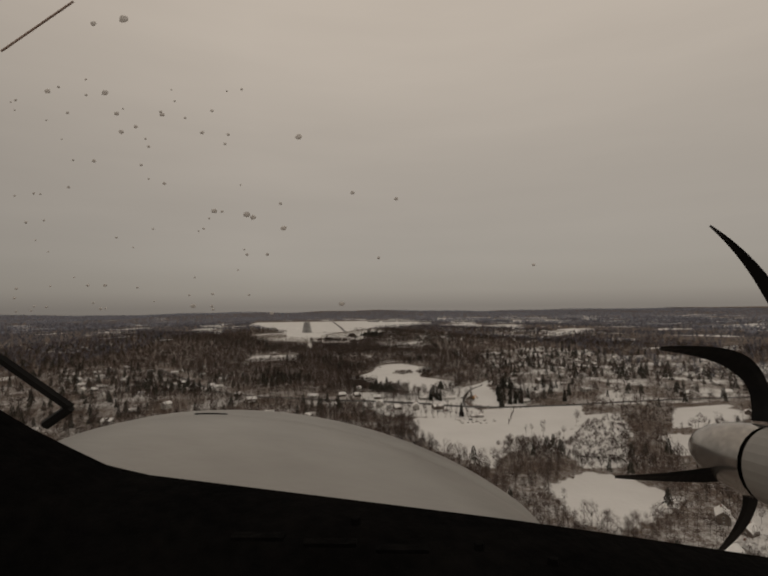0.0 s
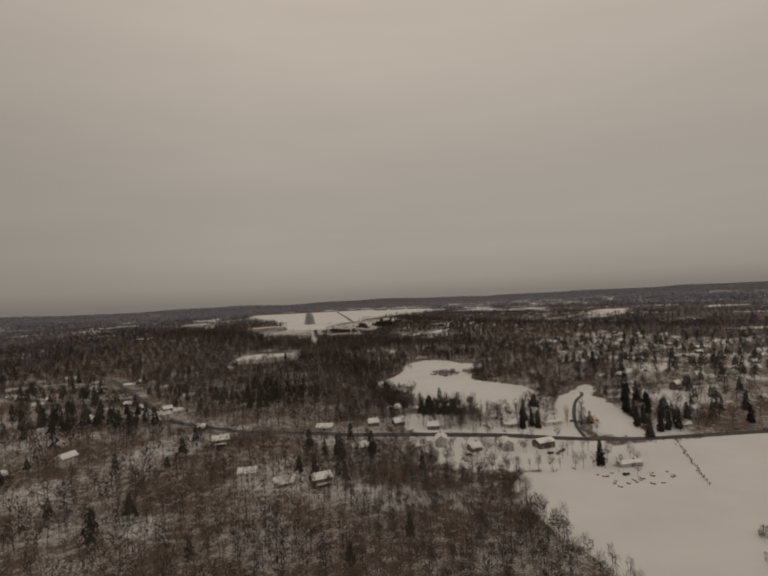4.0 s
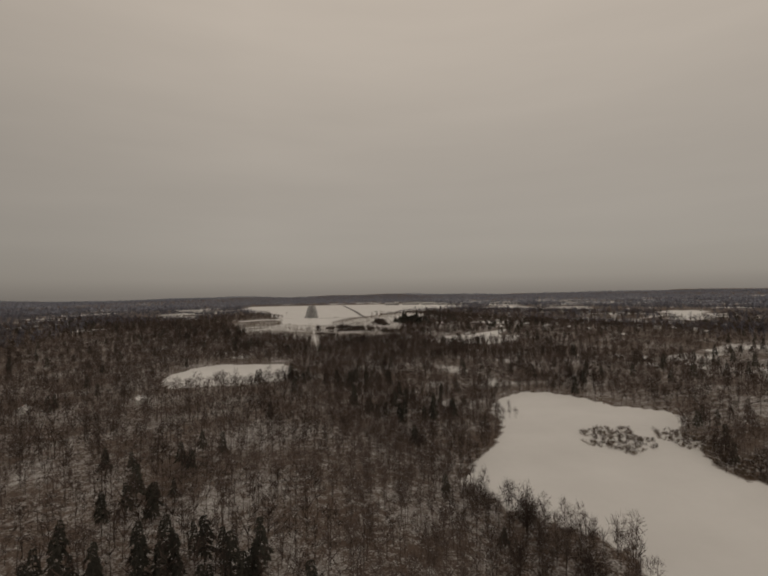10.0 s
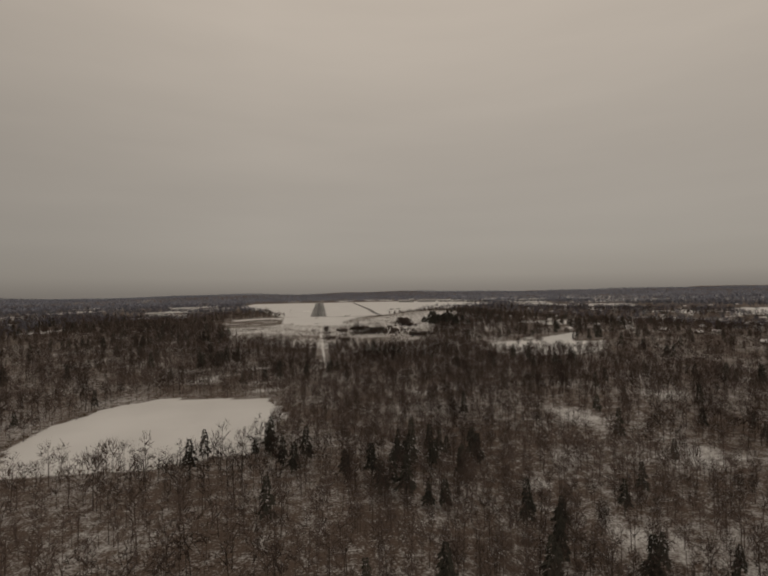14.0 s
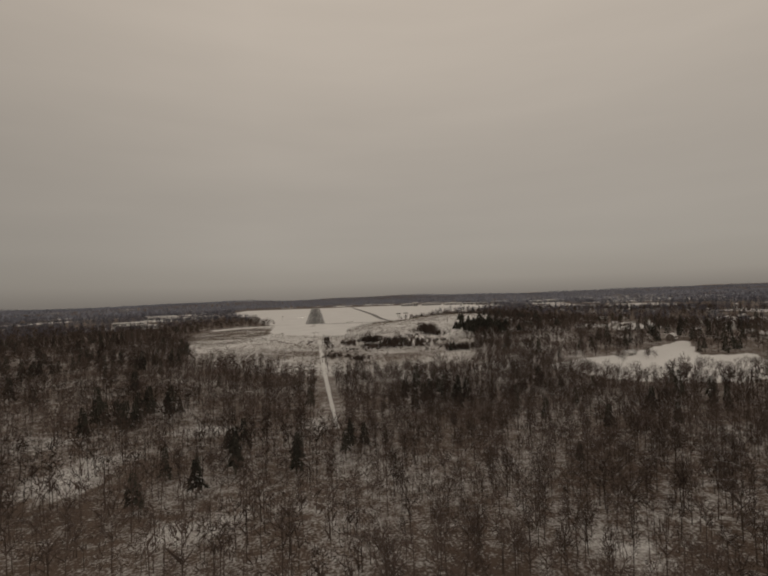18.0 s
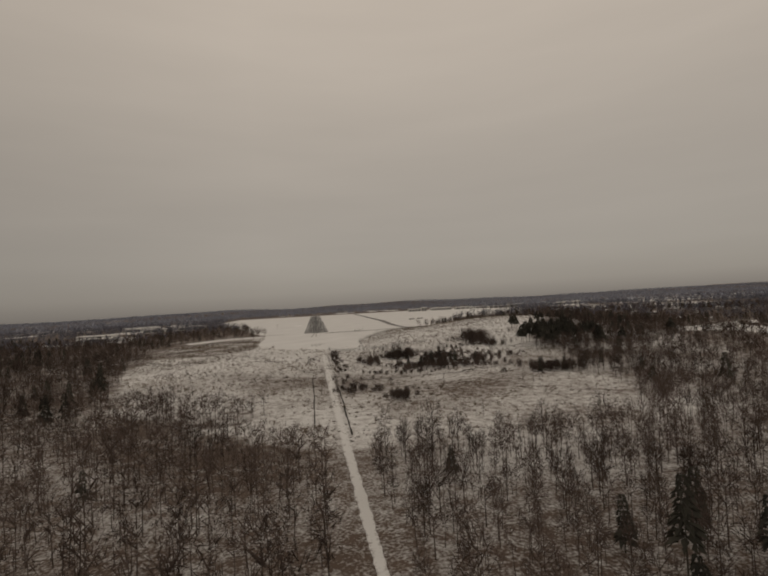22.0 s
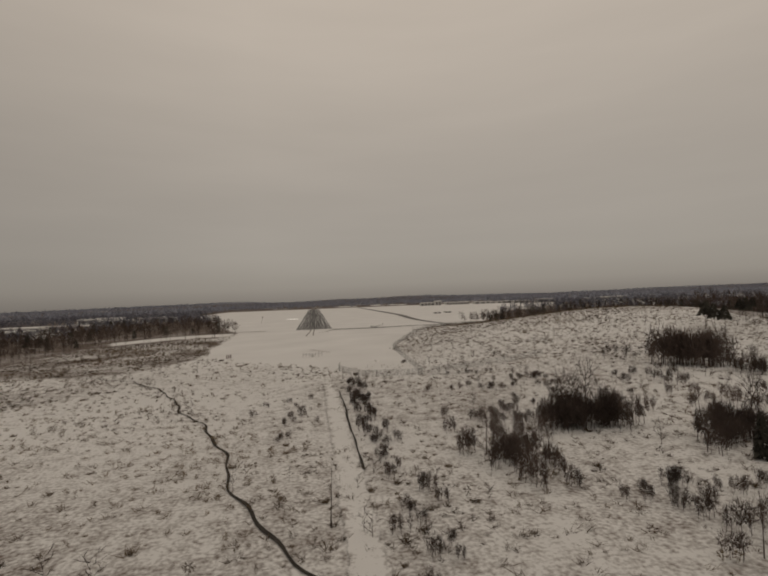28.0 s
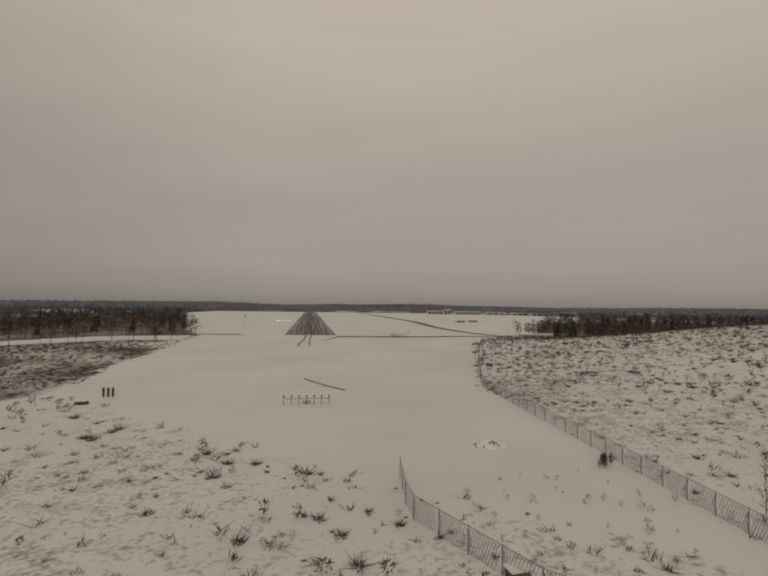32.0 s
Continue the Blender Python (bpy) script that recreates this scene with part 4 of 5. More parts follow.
def build_houses():
    kinds = [
        house_kind("two-storey house with pale siding and a snowy gabled roof", 10.5, 7.5, 5.4, 33, SIDING, SNOW, 2),
        house_kind("small brown cottage under a snow-covered roof", 8.5, 6.5, 2.9, 38, SIDING_DARK, SNOW),
        house_kind("low grey house with a half-thawed shingle roof", 12.5, 7.5, 3.0, 26, SIDING, HALF_SNOW, 1, True),
        house_kind("white-trimmed farmhouse with a porch and snowy roof", 11.5, 7.0, 5.2, 36, SIDING_DARK, SNOW, 2, True),
    ]
    far_kinds = [
        house_kind("pale two-storey house far off among bare trees", 10.5, 7.5, 5.4, 33, SIDING, HALF_SNOW, 2, group="far houses", far=True),
        house_kind("brown cottage far off among bare trees", 8.5, 6.5, 2.9, 38, SIDING_DARK, SNOW, group="far houses", far=True),
        house_kind("low grey house far off with a half-thawed roof", 12.5, 7.5, 3.0, 26, SIDING, HALF_SNOW, group="far houses", far=True),
    ]
    barn = house_kind("long open-fronted barn with a snow-laden roof", 13.0, 8.5, 4.2, 24, SIDING_DARK, SNOW)
    shed = house_kind("long low shed with a thick snowy roof", 15.0, 5.5, 2.6, 14, SIDING, SNOW)
    rng = random.Random(5)
    used = set()

    def stand(k, px, py, turn):
        src = k if not isinstance(k, int) else kinds[k]
        if src.name in used:
            copy_thing(src, spot(px, py, turn))
        else:
            src.matrix_basis = spot(px, py, turn) @ Matrix.Diagonal((SMALL, SMALL, SMALL, 1))
            used.add(src.name)
        HOMES.append((px * UNIT, py * UNIT))

    for k, px, py, turn in ((1, 43, 417, 10), (1, 59, 408, -8), (0, 58, 389, 75), (1, 71, 380, 15), (0, 86, 379, 80), (2, 99, 405, 5), 
                            (2, 20, 393, 15), (0, 197, 395, 30), (2, 181, 385, 10), (3, 220, 434, 25)):
        stand(k, px, py, turn)
    stand(shed, 121, 403, 3)
    stand(barn, 104, 379, 12)
    stand(shed, 126, 349, 2)
    for k, px, py, turn in ((2, -13, 362, 12), (0, -28, 371, 0), (3, 1, 357, 20), (2, -83, 490, -20), (1, -130, 391, 30), (0, -109, 402, 60), (1, 30, 420, 5),
                            (2, 5, 420, -15), (0, 46, 445, 35), (0, -134, 355, 0), (1, -60, 440, -25), (3, -45, 410, 10)):
        stand(k, px, py, turn)
    for k, px, py, turn in ((0, 280, 473, 25), (2, 247, 400, 5), (3, 316, 364, 10), (0, 345, 386, 60), (2, 384, 404, 20), (0, 355, 362, 0), (1, 313, 302, 45),
                            (1, 156, 152, 20), (2, 142, 140, 35), (0, 131, 135, 10), (3, 156, 163, 50), (2, 253, 586, 15), (0, 240, 601, 40), (1, 235, 722, 0), (2, 193, 997, 20), (3, 251, 1032, 35)):
        stand(k, px, py, turn)
    # the scattered rest of the three villages
    for x0, x1, y0, y1, n in ((-290, -80, 430, 690, 42), (150, 560, 390, 620, 60), (240, 440, 600, 800, 40), (-640, -400, 780, 1200, 26), (300, 700, 850, 1250, 40), (260, 900, 1150, 1800, 60)):
        for _ in range(n):
            px, py = rng.uniform(x0, x1), rng.uniform(y0, y1)
            if 0 < px < 200 or any(math.hypot(px * UNIT - hx, py * UNIT - hy) < 11 for hx, hy in HOMES):
                continue
            stand(far_kinds[rng.randrange(3)], px, py, rng.choice((0, 90, 20, 110)) + rng.uniform(-12, 12))


build_houses()


# ---------------------------------------------------------------- airfield
def runway_mat():
    """Asphalt under wind-drawn streaks of snow that run along it."""
    m = mat("streaked_runway", (0.05, 0.05, 0.05), (0.09, 0.088, 0.085), 0.3)
    n, l = m.node_tree.nodes, m.node_tree.links
    s = n["Principled BSDF"]
    old = s.inputs["Base Color"].links[0].from_socket
    geo, mp, tex, ramp, mix = (n.new(k) for k in ("ShaderNodeNewGeometry", "ShaderNodeMapping", "ShaderNodeTexNoise", "ShaderNodeMapRange", "ShaderNodeMix"))
    mp.inputs["Scale"].default_value = (1.5, 0.005, 1)
    tex.inputs["Scale"].default_value, tex.inputs["Detail"].default_value = 1.0, 5
    sep, off, plus = n.new("ShaderNodeSeparateXYZ"), n.new("ShaderNodeMath"), n.new("ShaderNodeMath")
    off.operation, plus.operation = "ABSOLUTE", "MULTIPLY_ADD"
    plus.inputs[1].default_value = 0.009
    ramp.inputs["From Min"].default_value, ramp.inputs["From Max"].default_value = 0.52, 0.86
    mix.data_type = "RGBA"
    mix.inputs["B"].default_value = (0.76, 0.75, 0.73, 1)
    l.new(geo.outputs["Position"], mp.inputs["Vector"])
    l.new(mp.outputs[0], tex.inputs["Vector"])
    l.new(geo.outputs["Position"], sep.inputs[0])
    l.new(sep.outputs["X"], off.inputs[0])
    l.new(off.outputs[0], plus.inputs[0])
    l.new(tex.outputs[0], plus.inputs[2])
    l.new(plus.outputs[0], ramp.inputs[0])
    l.new(ramp.outputs[0], mix.inputs["Factor"])
    l.new(old, mix.inputs["A"])
    l.new(mix.outputs["Result"], s.inputs["Base Color"])
    return m


RUNWAY = runway_mat()
PLOUGHED = mat("ploughed_strip", (0.06, 0.058, 0.055), (0.30, 0.29, 0.28), 0.4)
DIRT = mat("frozen_dirt", (0.10, 0.085, 0.07), (0.42, 0.39, 0.36), 0.35)


def slab(name, x0, x1, y0, y1, material, label, category, lift=0.1, step=12.0):
    xs, ys = np.linspace(x0, x1, 6), np.arange(y0, y1 + step, step)
    X, Y = np.meshgrid(xs * UNIT, ys * UNIT)
    V = np.stack([X, Y, height(X, Y) + lift], -1).reshape(-1, 3)
    nx = len(xs)
    i = (np.arange(len(ys) - 1)[:, None] * nx + np.arange(nx - 1)).ravel()
    return tagged(new(name, mesh_of(name, V, np.stack([i, i + 1, i + nx + 1, i + nx], 1), material)), label, category, kind="structure")


slab("runway", -15, 16, 1478, 2540, RUNWAY, "dark runway streaked with blown snow", "runway")
ribbon("taxiway_1", plan((16, 1465), (57, 1461), (118, 1462)), 9.0, PLOUGHED, "narrow ploughed taxiway across the snow", "taxiway", 0.12)
ribbon("taxiway_2", plan((120, 1462), (122, 1600), (126, 1850), (134, 2500)), 9.0, PLOUGHED, "long ploughed taxiway beside the runway", "taxiway", 0.14)
ribbon("taxiway_3", plan((118, 1462), (150, 1490), (190, 1520)), 8.0, PLOUGHED, "ploughed taxiway to the hangars", "taxiway", 0.16)
ribbon("road_track", plan((-76, 1484), (-65, 1481), (-55, 1480), (-40, 1482)), 3.5, DIRT, "dark ploughed stub beside the shore trees", "track", 0.18)
ribbon("road_strip", plan((7.5, 872), (6.5, 930), (5.5, 1000), (5.2, 1100), (4.8, 1200)), 3.4, GROUND, "straight snow-covered access track", "track", 0.16, step=1.2, taper=230.0)
ribbon("water_ditch", plan((8.0, 985), (7.9, 1040), (7.7, 1090)), 0.42, WET, "dark drainage ditch beside the access track", "ditch", 0.2, step=1.2, wander=0.12)
ribbon("water_ditch_3", plan((7.4, 1128), (7.1, 1160), (6.9, 1188)), 0.32, WET, "dark drainage ditch beside the access track", "ditch", 0.2, step=1.2, wander=0.14)
ribbon("water_ditch_2", plan((-1.6, 1000), (-2.0, 1050), (-2.6, 1094)), 0.32, WET, "short dark ditch beside the access track", "ditch", 0.2, step=1.2, wander=0.1)
ribbon("road_wheel_tracks", plan((-5, 1398), (-4.6, 1412), (-3, 1436), (-2, 1474)), 0.9, DIRT, "curving tyre tracks in the snow", "tyre tracks", 0.12)
ribbon("road_wheel_tracks_2", plan((0, 1400), (0, 1430), (1, 1474)), 0.7, DIRT, "curving tyre tracks in the snow", "tyre tracks", 0.14)
ribbon("road_wheel_tracks_3", plan((4, 1436), (9, 1434), (13, 1450), (16, 1462)), 1.2, DIRT, "curving tyre tracks in the snow", "tyre tracks", 0.13)
ribbon("road_wheel_tracks_4", plan((-1, 1301), (3, 1291), (5.5, 1287), (7.5, 1284)), 0.5, DIRT, "bare streak in the blown snow", "bare ground", 0.13)
ribbon("road_field_track", plan((34, 1207), (49, 1205), (72, 1209), (89, 1215), (115, 1232)), 1.1, GROUND, "snowy track round the hill foot", "track", 0.15)


def build_fence(line, label):
    """Wire fence: posts, rails and a net of thin strands."""
    d = np.r_[0, np.cumsum(np.hypot(*np.diff(line, axis=0).T))]
    n = int(d[-1] / 3.0)
    s = np.linspace(0, d[-1], n + 1)
    q = np.stack([np.interp(s, d, line[:, k]) for k in (0, 1)], 1)
    z = height(q[:, 0], q[:, 1])
    ob = thing("fence", label, "fence")
    bm = bmesh.new()
    rod(bm, (0, 0, -0.3), (0, 0, 1.95), 0.045, 0.045, 5)
    first = part("post", bm, STEEL, ob)
    first.location = (*q[0], z[0])
    for k in range(1, n + 1):
        o = new("post", first.data)
        o.parent, o.location = ob, (*q[k], z[k])
    bm = bmesh.new()
    for k in range(n):
        rod(bm, (*q[k], z[k] + 1.88), (*q[k + 1], z[k + 1] + 1.88), 0.03, 0.03, 3)
    part("rail", bm, STEEL, ob)
    V, F = [], []
    for k in range(n):
        a, b = np.array([*q[k], z[k]]), np.array([*q[k + 1], z[k + 1]])
        for j in range(12):
            for up in (0, 1):
                u0, u1 = j / 12, min(1, j / 12 + 0.25)
                p0, p1 = a + (b - a) * u0, a + (b - a) * u1
                h0, h1 = (0.05, 1.85) if up else (1.85, 0.05)
                w = (b - a) / np.linalg.norm(b - a) * 0.02
                i = len(V)
                V += [p0 + [0, 0, h0] - w, p0 + [0, 0, h0] + w, p1 + [0, 0, h1] + w, p1 + [0, 0, h1] - w]
                F.append((i, i + 1, i + 2, i + 3))
    net = new("net", mesh_of("net", V, F, STEEL))
    net.parent = ob
    tagged(net, "grey wire net", kind="stuff")


build_fence(plan((139, 1459), (110, 1425), (81, 1403), (60, 1350), (37, 1284), (35.5, 1245), (34, 1206), (15, 1209.5), (8.5, 1224), (9.5, 1233)), "tall wire-mesh airfield fence on steel posts")
build_fence(plan((37, 1209), (52, 1214), (66, 1219), (84, 1228)), "wire-mesh fence running up the hill foot")


def build_approach_lights():
    ob = thing("approach_light_bar", "row of approach lamps on short white posts", "approach lights")
    for k in range(7):
        x = (-4 + 8.0 * k / 6) * UNIT
        bm = bmesh.new()
        rod(bm, (x, 0, -0.3), (x, 0, 1.3), 0.06, 0.05)
        post = part("post", bm, TIMBER, ob)
        bm = bmesh.new()
        rod(bm, (x, 0.18, 1.38), (x, -0.25, 1.36), 0.13, 0.20, 8)
        part("lamp", bm, STEEL, post)
    bm = bmesh.new()
    box(bm, 0, 0, 0.9, 8.2 * UNIT, 0.10, 0.10)
    part("crossbar", bm, STEEL, ob)
    bm = bmesh.new()
    box(bm, 0, 0.6, -0.2, 1.3, 0.6, 0.7)
    part("control_box", bm, METALW, ob)
    put(ob, -0.3, 1271)
    board = thing("marker_board", "dark red and white striped marker panels on posts", "marker board")
    for k in range(3):
        bm = bmesh.new()
        box(bm, (k - 1) * 0.95, 0, 0.25, 0.5, 0.1, 1.9)
        part("red_panel", bm, ORANGE, board)
        bm = bmesh.new()
        box(bm, (k - 1) * 0.95 + 0.42, 0, 0.25, 0.32, 0.08, 1.9)
        part("white_panel", bm, WHITE, board)
        bm = bmesh.new()
        box(bm, (k - 1) * 0.95, 0.14, -0.3, 0.1, 0.1, 2.3)
        part("post", bm, TIMBER, board)
    put(board, -37, 1281, 0, 0.8)
    drum = thing("equipment_sled", "low dark equipment sled half buried in snow", "sled")
    bm = bmesh.new()
    box(bm, 0, 0, 0.0, 2.0, 1.1, 0.5)
    bmesh.ops.bevel(bm, geom=bm.edges[:], offset=0.15, segments=2, affect="EDGES")
    part("deck", bm, TIMBER, drum)
    bm = bmesh.new()
    box(bm, 0, 0, 0.5, 1.7, 0.9, 0.12)
    part("snow_cap", bm, SNOW, drum)
    put(drum, -39, 1275, 12)
    sock = thing("windsock", "windsock on a tall dark mast", "windsock")
    bm = bmesh.new()
    rod(bm, (0, 0, -0.3), (0, 0, 7.5), 0.10, 0.07)
    part("mast", bm, TIMBER, sock)
    bm = bmesh.new()
    rod(bm, (0.15, 0, 7.3), (1.1, 0.2, 5.4), 0.42, 0.18, 10)
    part("sleeve", bm, ORANGE, sock)
    put(sock, -62, 1660)
    glow = bpy.data.materials.new("lamp_glow")
    glow.use_nodes = True
    gs = glow.node_tree.nodes["Principled BSDF"]
    gs.inputs["Emission Color"].default_value, gs.inputs["Emission Strength"].default_value = (1, 0.95, 0.85, 1), 1.5
    for k in range(4):
        lamp = thing("slope_light", "lit white glide-slope lamp box beside the runway", "slope light", "glide-slope lamps")
        bm = bmesh.new()
        box(bm, 0, 0, -0.2, 1.3, 0.9, 0.9)
        part("housing", bm, WHITE, lamp)
        bm = bmesh.new()
        box(bm, 0, -0.48, 0.15, 1.1, 0.06, 0.45)
        part("lens", bm, glow, lamp, "glowing white lens")
        put(lamp, -36 + 4.5 * k, 1750)


build_approach_lights()


def build_airfield_buildings():
    plane = thing("parked_aeroplane", "small white aeroplane standing on the taxiway", "aeroplane")
    bm = bmesh.new()
    for a, b, r0, r1 in (((-5.5, 0, 1.4), (-3.5, 0, 1.5), 0.35, 0.75), ((-3.5, 0, 1.5), (1.5, 0, 1.55), 0.75, 0.72), ((1.5, 0, 1.55), (5.8, 0, 1.9), 0.72, 0.2)):
        rod(bm, a, b, r0, r1, 12)
    part("fuselage", bm, WHITE, plane)
    bm = bmesh.new()
    box(bm, -0.8, 0, 1.0, 1.8, 11.5, 0.2)
    part("wing", bm, WHITE, plane)
    bm = bmesh.new()
    box(bm, 5.2, 0, 1.8, 1.3, 0.14, 1.5)
    part("fin", bm, WHITE, plane)
    bm = bmesh.new()
    box(bm, 5.4, 0, 2.0, 1.0, 4.2, 0.12)
    part("tailplane", bm, WHITE, plane)
    for x, y in ((-3.6, 0), (0, 1.5), (0, -1.5)):
        bm = bmesh.new()
        rod(bm, (x, y - 0.1, 0.3), (x, y + 0.1, 0.3), 0.3, 0.3, 10)
        part("wheel", bm, PANE, plane)
        bm = bmesh.new()
        rod(bm, (x, y, 0.3), (x, y * 0.6, 1.3), 0.06, 0.06)
        part("strut", bm, STEEL, plane)
    put(plane, 53, 1467, 8)

    def hall(px, py, w, d, h, label, doors=3, group="hangars"):
        ob = thing("hangar", label, "building", group)
        bm = bmesh.new()
        box(bm, 0, 0, -1, w, d, h + 1)
        part("wall", bm, METALW, ob)
        bm = bmesh.new()
        box(bm, 0, 0, h + 0.02, w + 0.6, d + 0.6, 0.35)
        part("roof", bm, SNOW, ob)
        for k in range(doors):
            bm = bmesh.new()
            box(bm, (k - (doors - 1) / 2) * w / doors, -d / 2 - 0.06, 0, w / doors * 0.7, 0.14, h * 0.75)
            part("door", bm, SHINGLE, ob)
        put(ob, px, py)

    hall(176, 1733, 9, 6, 1.9, "dark low hangar standing alone on the snow", 2)
    hall(192, 1736, 9, 6, 1.9, "dark low hangar standing alone on the snow", 2)
    hall(137, 1462, 18, 5, 2.0, "long low grey equipment building by the fence", 4, "airfield sheds")
    hall(330, 2420, 46, 18, 8, "white terminal building across the airfield", 5, "terminal buildings")
    hall(352, 2400, 16, 14, 12, "white terminal tower block above the long halls", 2, "terminal buildings")
    hall(415, 2420, 64, 20, 7, "long pale terminal building with a snowy roof", 8, "terminal buildings")
    rng = random.Random(17)
    for k in range(12):
        hall(480 + 46 * k + rng.uniform(-14, 14), 2330 + rng.uniform(-60, 90) - 12 * k, rng.uniform(22, 48), 18, rng.uniform(5, 9), "pale flat-roofed hall beyond the airfield", 3, "halls beyond the airfield")
    hall(520, 2380, 40, 20, 4, "pale hangar with a snowy roof", 6, "terminal buildings")
    hall(640, 2300, 40, 20, 4, "pale hangar with a snowy roof", 6, "terminal buildings")
    for px, py, w in ((-320, 1620, 40), (-350, 1700, 50), (-365, 1955, 60), (-300, 1850, 50), (-400, 2050, 70), (-250, 1900, 46)):
        hall(px, py, w, 22, 6, "pale flat-roofed workshop among the woods", 4, "workshops west of the airfield")


build_airfield_buildings()


def build_hut():
    ob = thing("equipment_hut", "small weathered equipment hut beside the fence corner", "hut")
    bm = bmesh.new()
    box(bm, 0, 0, -0.4, 2.2, 1.6, 2.0)
    part("wall", bm, TIMBER, ob)
    bm = bmesh.new()
    box(bm, 0, 0, 1.62, 2.5, 1.9, 0.18)
    part("roof", bm, SNOW, ob)
    bm = bmesh.new()
    box(bm, 0, -0.83, 0, 0.7, 0.08, 1.4)
    part("door", bm, SHINGLE, ob)
    put(ob, 13.5, 1213.5, 8, 0.55)
    for px, py, h in ((9, 1208, 3.6), (-41, 1240, 3.4), (3, 1085, 4.5), (1, 1045, 4.5)):
        pole = thing("marker_pole", "leaning dark timber pole in the snow", "pole", "poles on the approach line")
        bm = bmesh.new()
        rod(bm, (0, 0, -0.4), (0.15, 0.1, h), 0.09, 0.06)
        part("post", bm, TIMBER, pole)
        put(pole, px, py)


build_hut()


def build_mound():
    """A low heap of ploughed snow and frozen clods on the airfield."""
    ob = thing("snow_mound", "low heap of ploughed snow and dark clods", "snow mound")
    r = random.Random(12)
    bm = bmesh.new()
    bmesh.ops.create_grid(bm, x_segments=26, y_segments=18, size=1.0)
    for v in bm.verts:
        e = max(0.0, 1 - v.co.x ** 2 - v.co.y ** 2)
        n = 0.5 + 0.9 * noise.noise(Vector((v.co.x * 3.1, v.co.y * 2.4, 0.5)))
        v.co = Vector((v.co.x * 2.6, v.co.y * 1.9, 0.55 * e * max(0.1, n) - 0.06))
    part("heap", bm, SNOW, ob)
    for _ in range(26):
        bm = bmesh.new()
        a, d = r.uniform(0, 6.28), math.sqrt(r.random())
        size = r.uniform(0.07, 0.2)
        bmesh.ops.create_icosphere(bm, subdivisions=1, radius=size, matrix=Matrix.Translation((2.3 * d * math.cos(a), 1.6 * d * math.sin(a), 0.3 * (1 - d))))
        for v in bm.verts:
            v.co += Vector((1, 1, 1)) * 0.4 * size * noise.noise(v.co * 9)
        part("clod", bm, DIRT, ob)
    put(ob, 23, 1243, 20)


build_mound()


def build_digger():
    ob = thing("excavator", "yellow-orange excavator parked beside the driveway", "excavator")
    paint = mat("digger_paint", (0.55, 0.24, 0.03), (0.68, 0.32, 0.05), 1.0, rough=0.5)
    for s in (-1, 1):
        bm = bmesh.new()
        box(bm, 0, s * 1.1, 0, 3.8, 0.6, 0.9)
        bmesh.ops.bevel(bm, geom=bm.edges[:], offset=0.25, segments=2, affect="EDGES")
        part("track", bm, PANE, ob)
    bm = bmesh.new()
    box(bm, -0.3, 0, 0.95, 3.6, 2.5, 1.1)
    bmesh.ops.bevel(bm, geom=bm.edges[:], offset=0.12, segments=2, affect="EDGES")
    part("body", bm, paint, ob)
    bm = bmesh.new()
    box(bm, 0.8, 0.7, 2.05, 1.4, 1.0, 1.2)
    part("cab", bm, paint, ob)
    bm = bmesh.new()
    rod(bm, (1.2, -0.3, 1.9), (3.6, -0.3, 4.2), 0.28, 0.22)
    boom = part("boom", bm, paint, ob)
    bm = bmesh.new()
    rod(bm, (3.6, -0.3, 4.2), (5.2, -0.3, 1.4), 0.2, 0.16)
    part("stick", bm, paint, boom)
    bm = bmesh.new()
    box(bm, 5.2, -0.3, 0.5, 0.8, 1.1, 0.9, 0.2)
    part("bucket", bm, STEEL, ob)
    ob.scale = (0.8, 0.8, 0.8)
    put(ob, 141, 400, 20, 0.8)


build_digger()


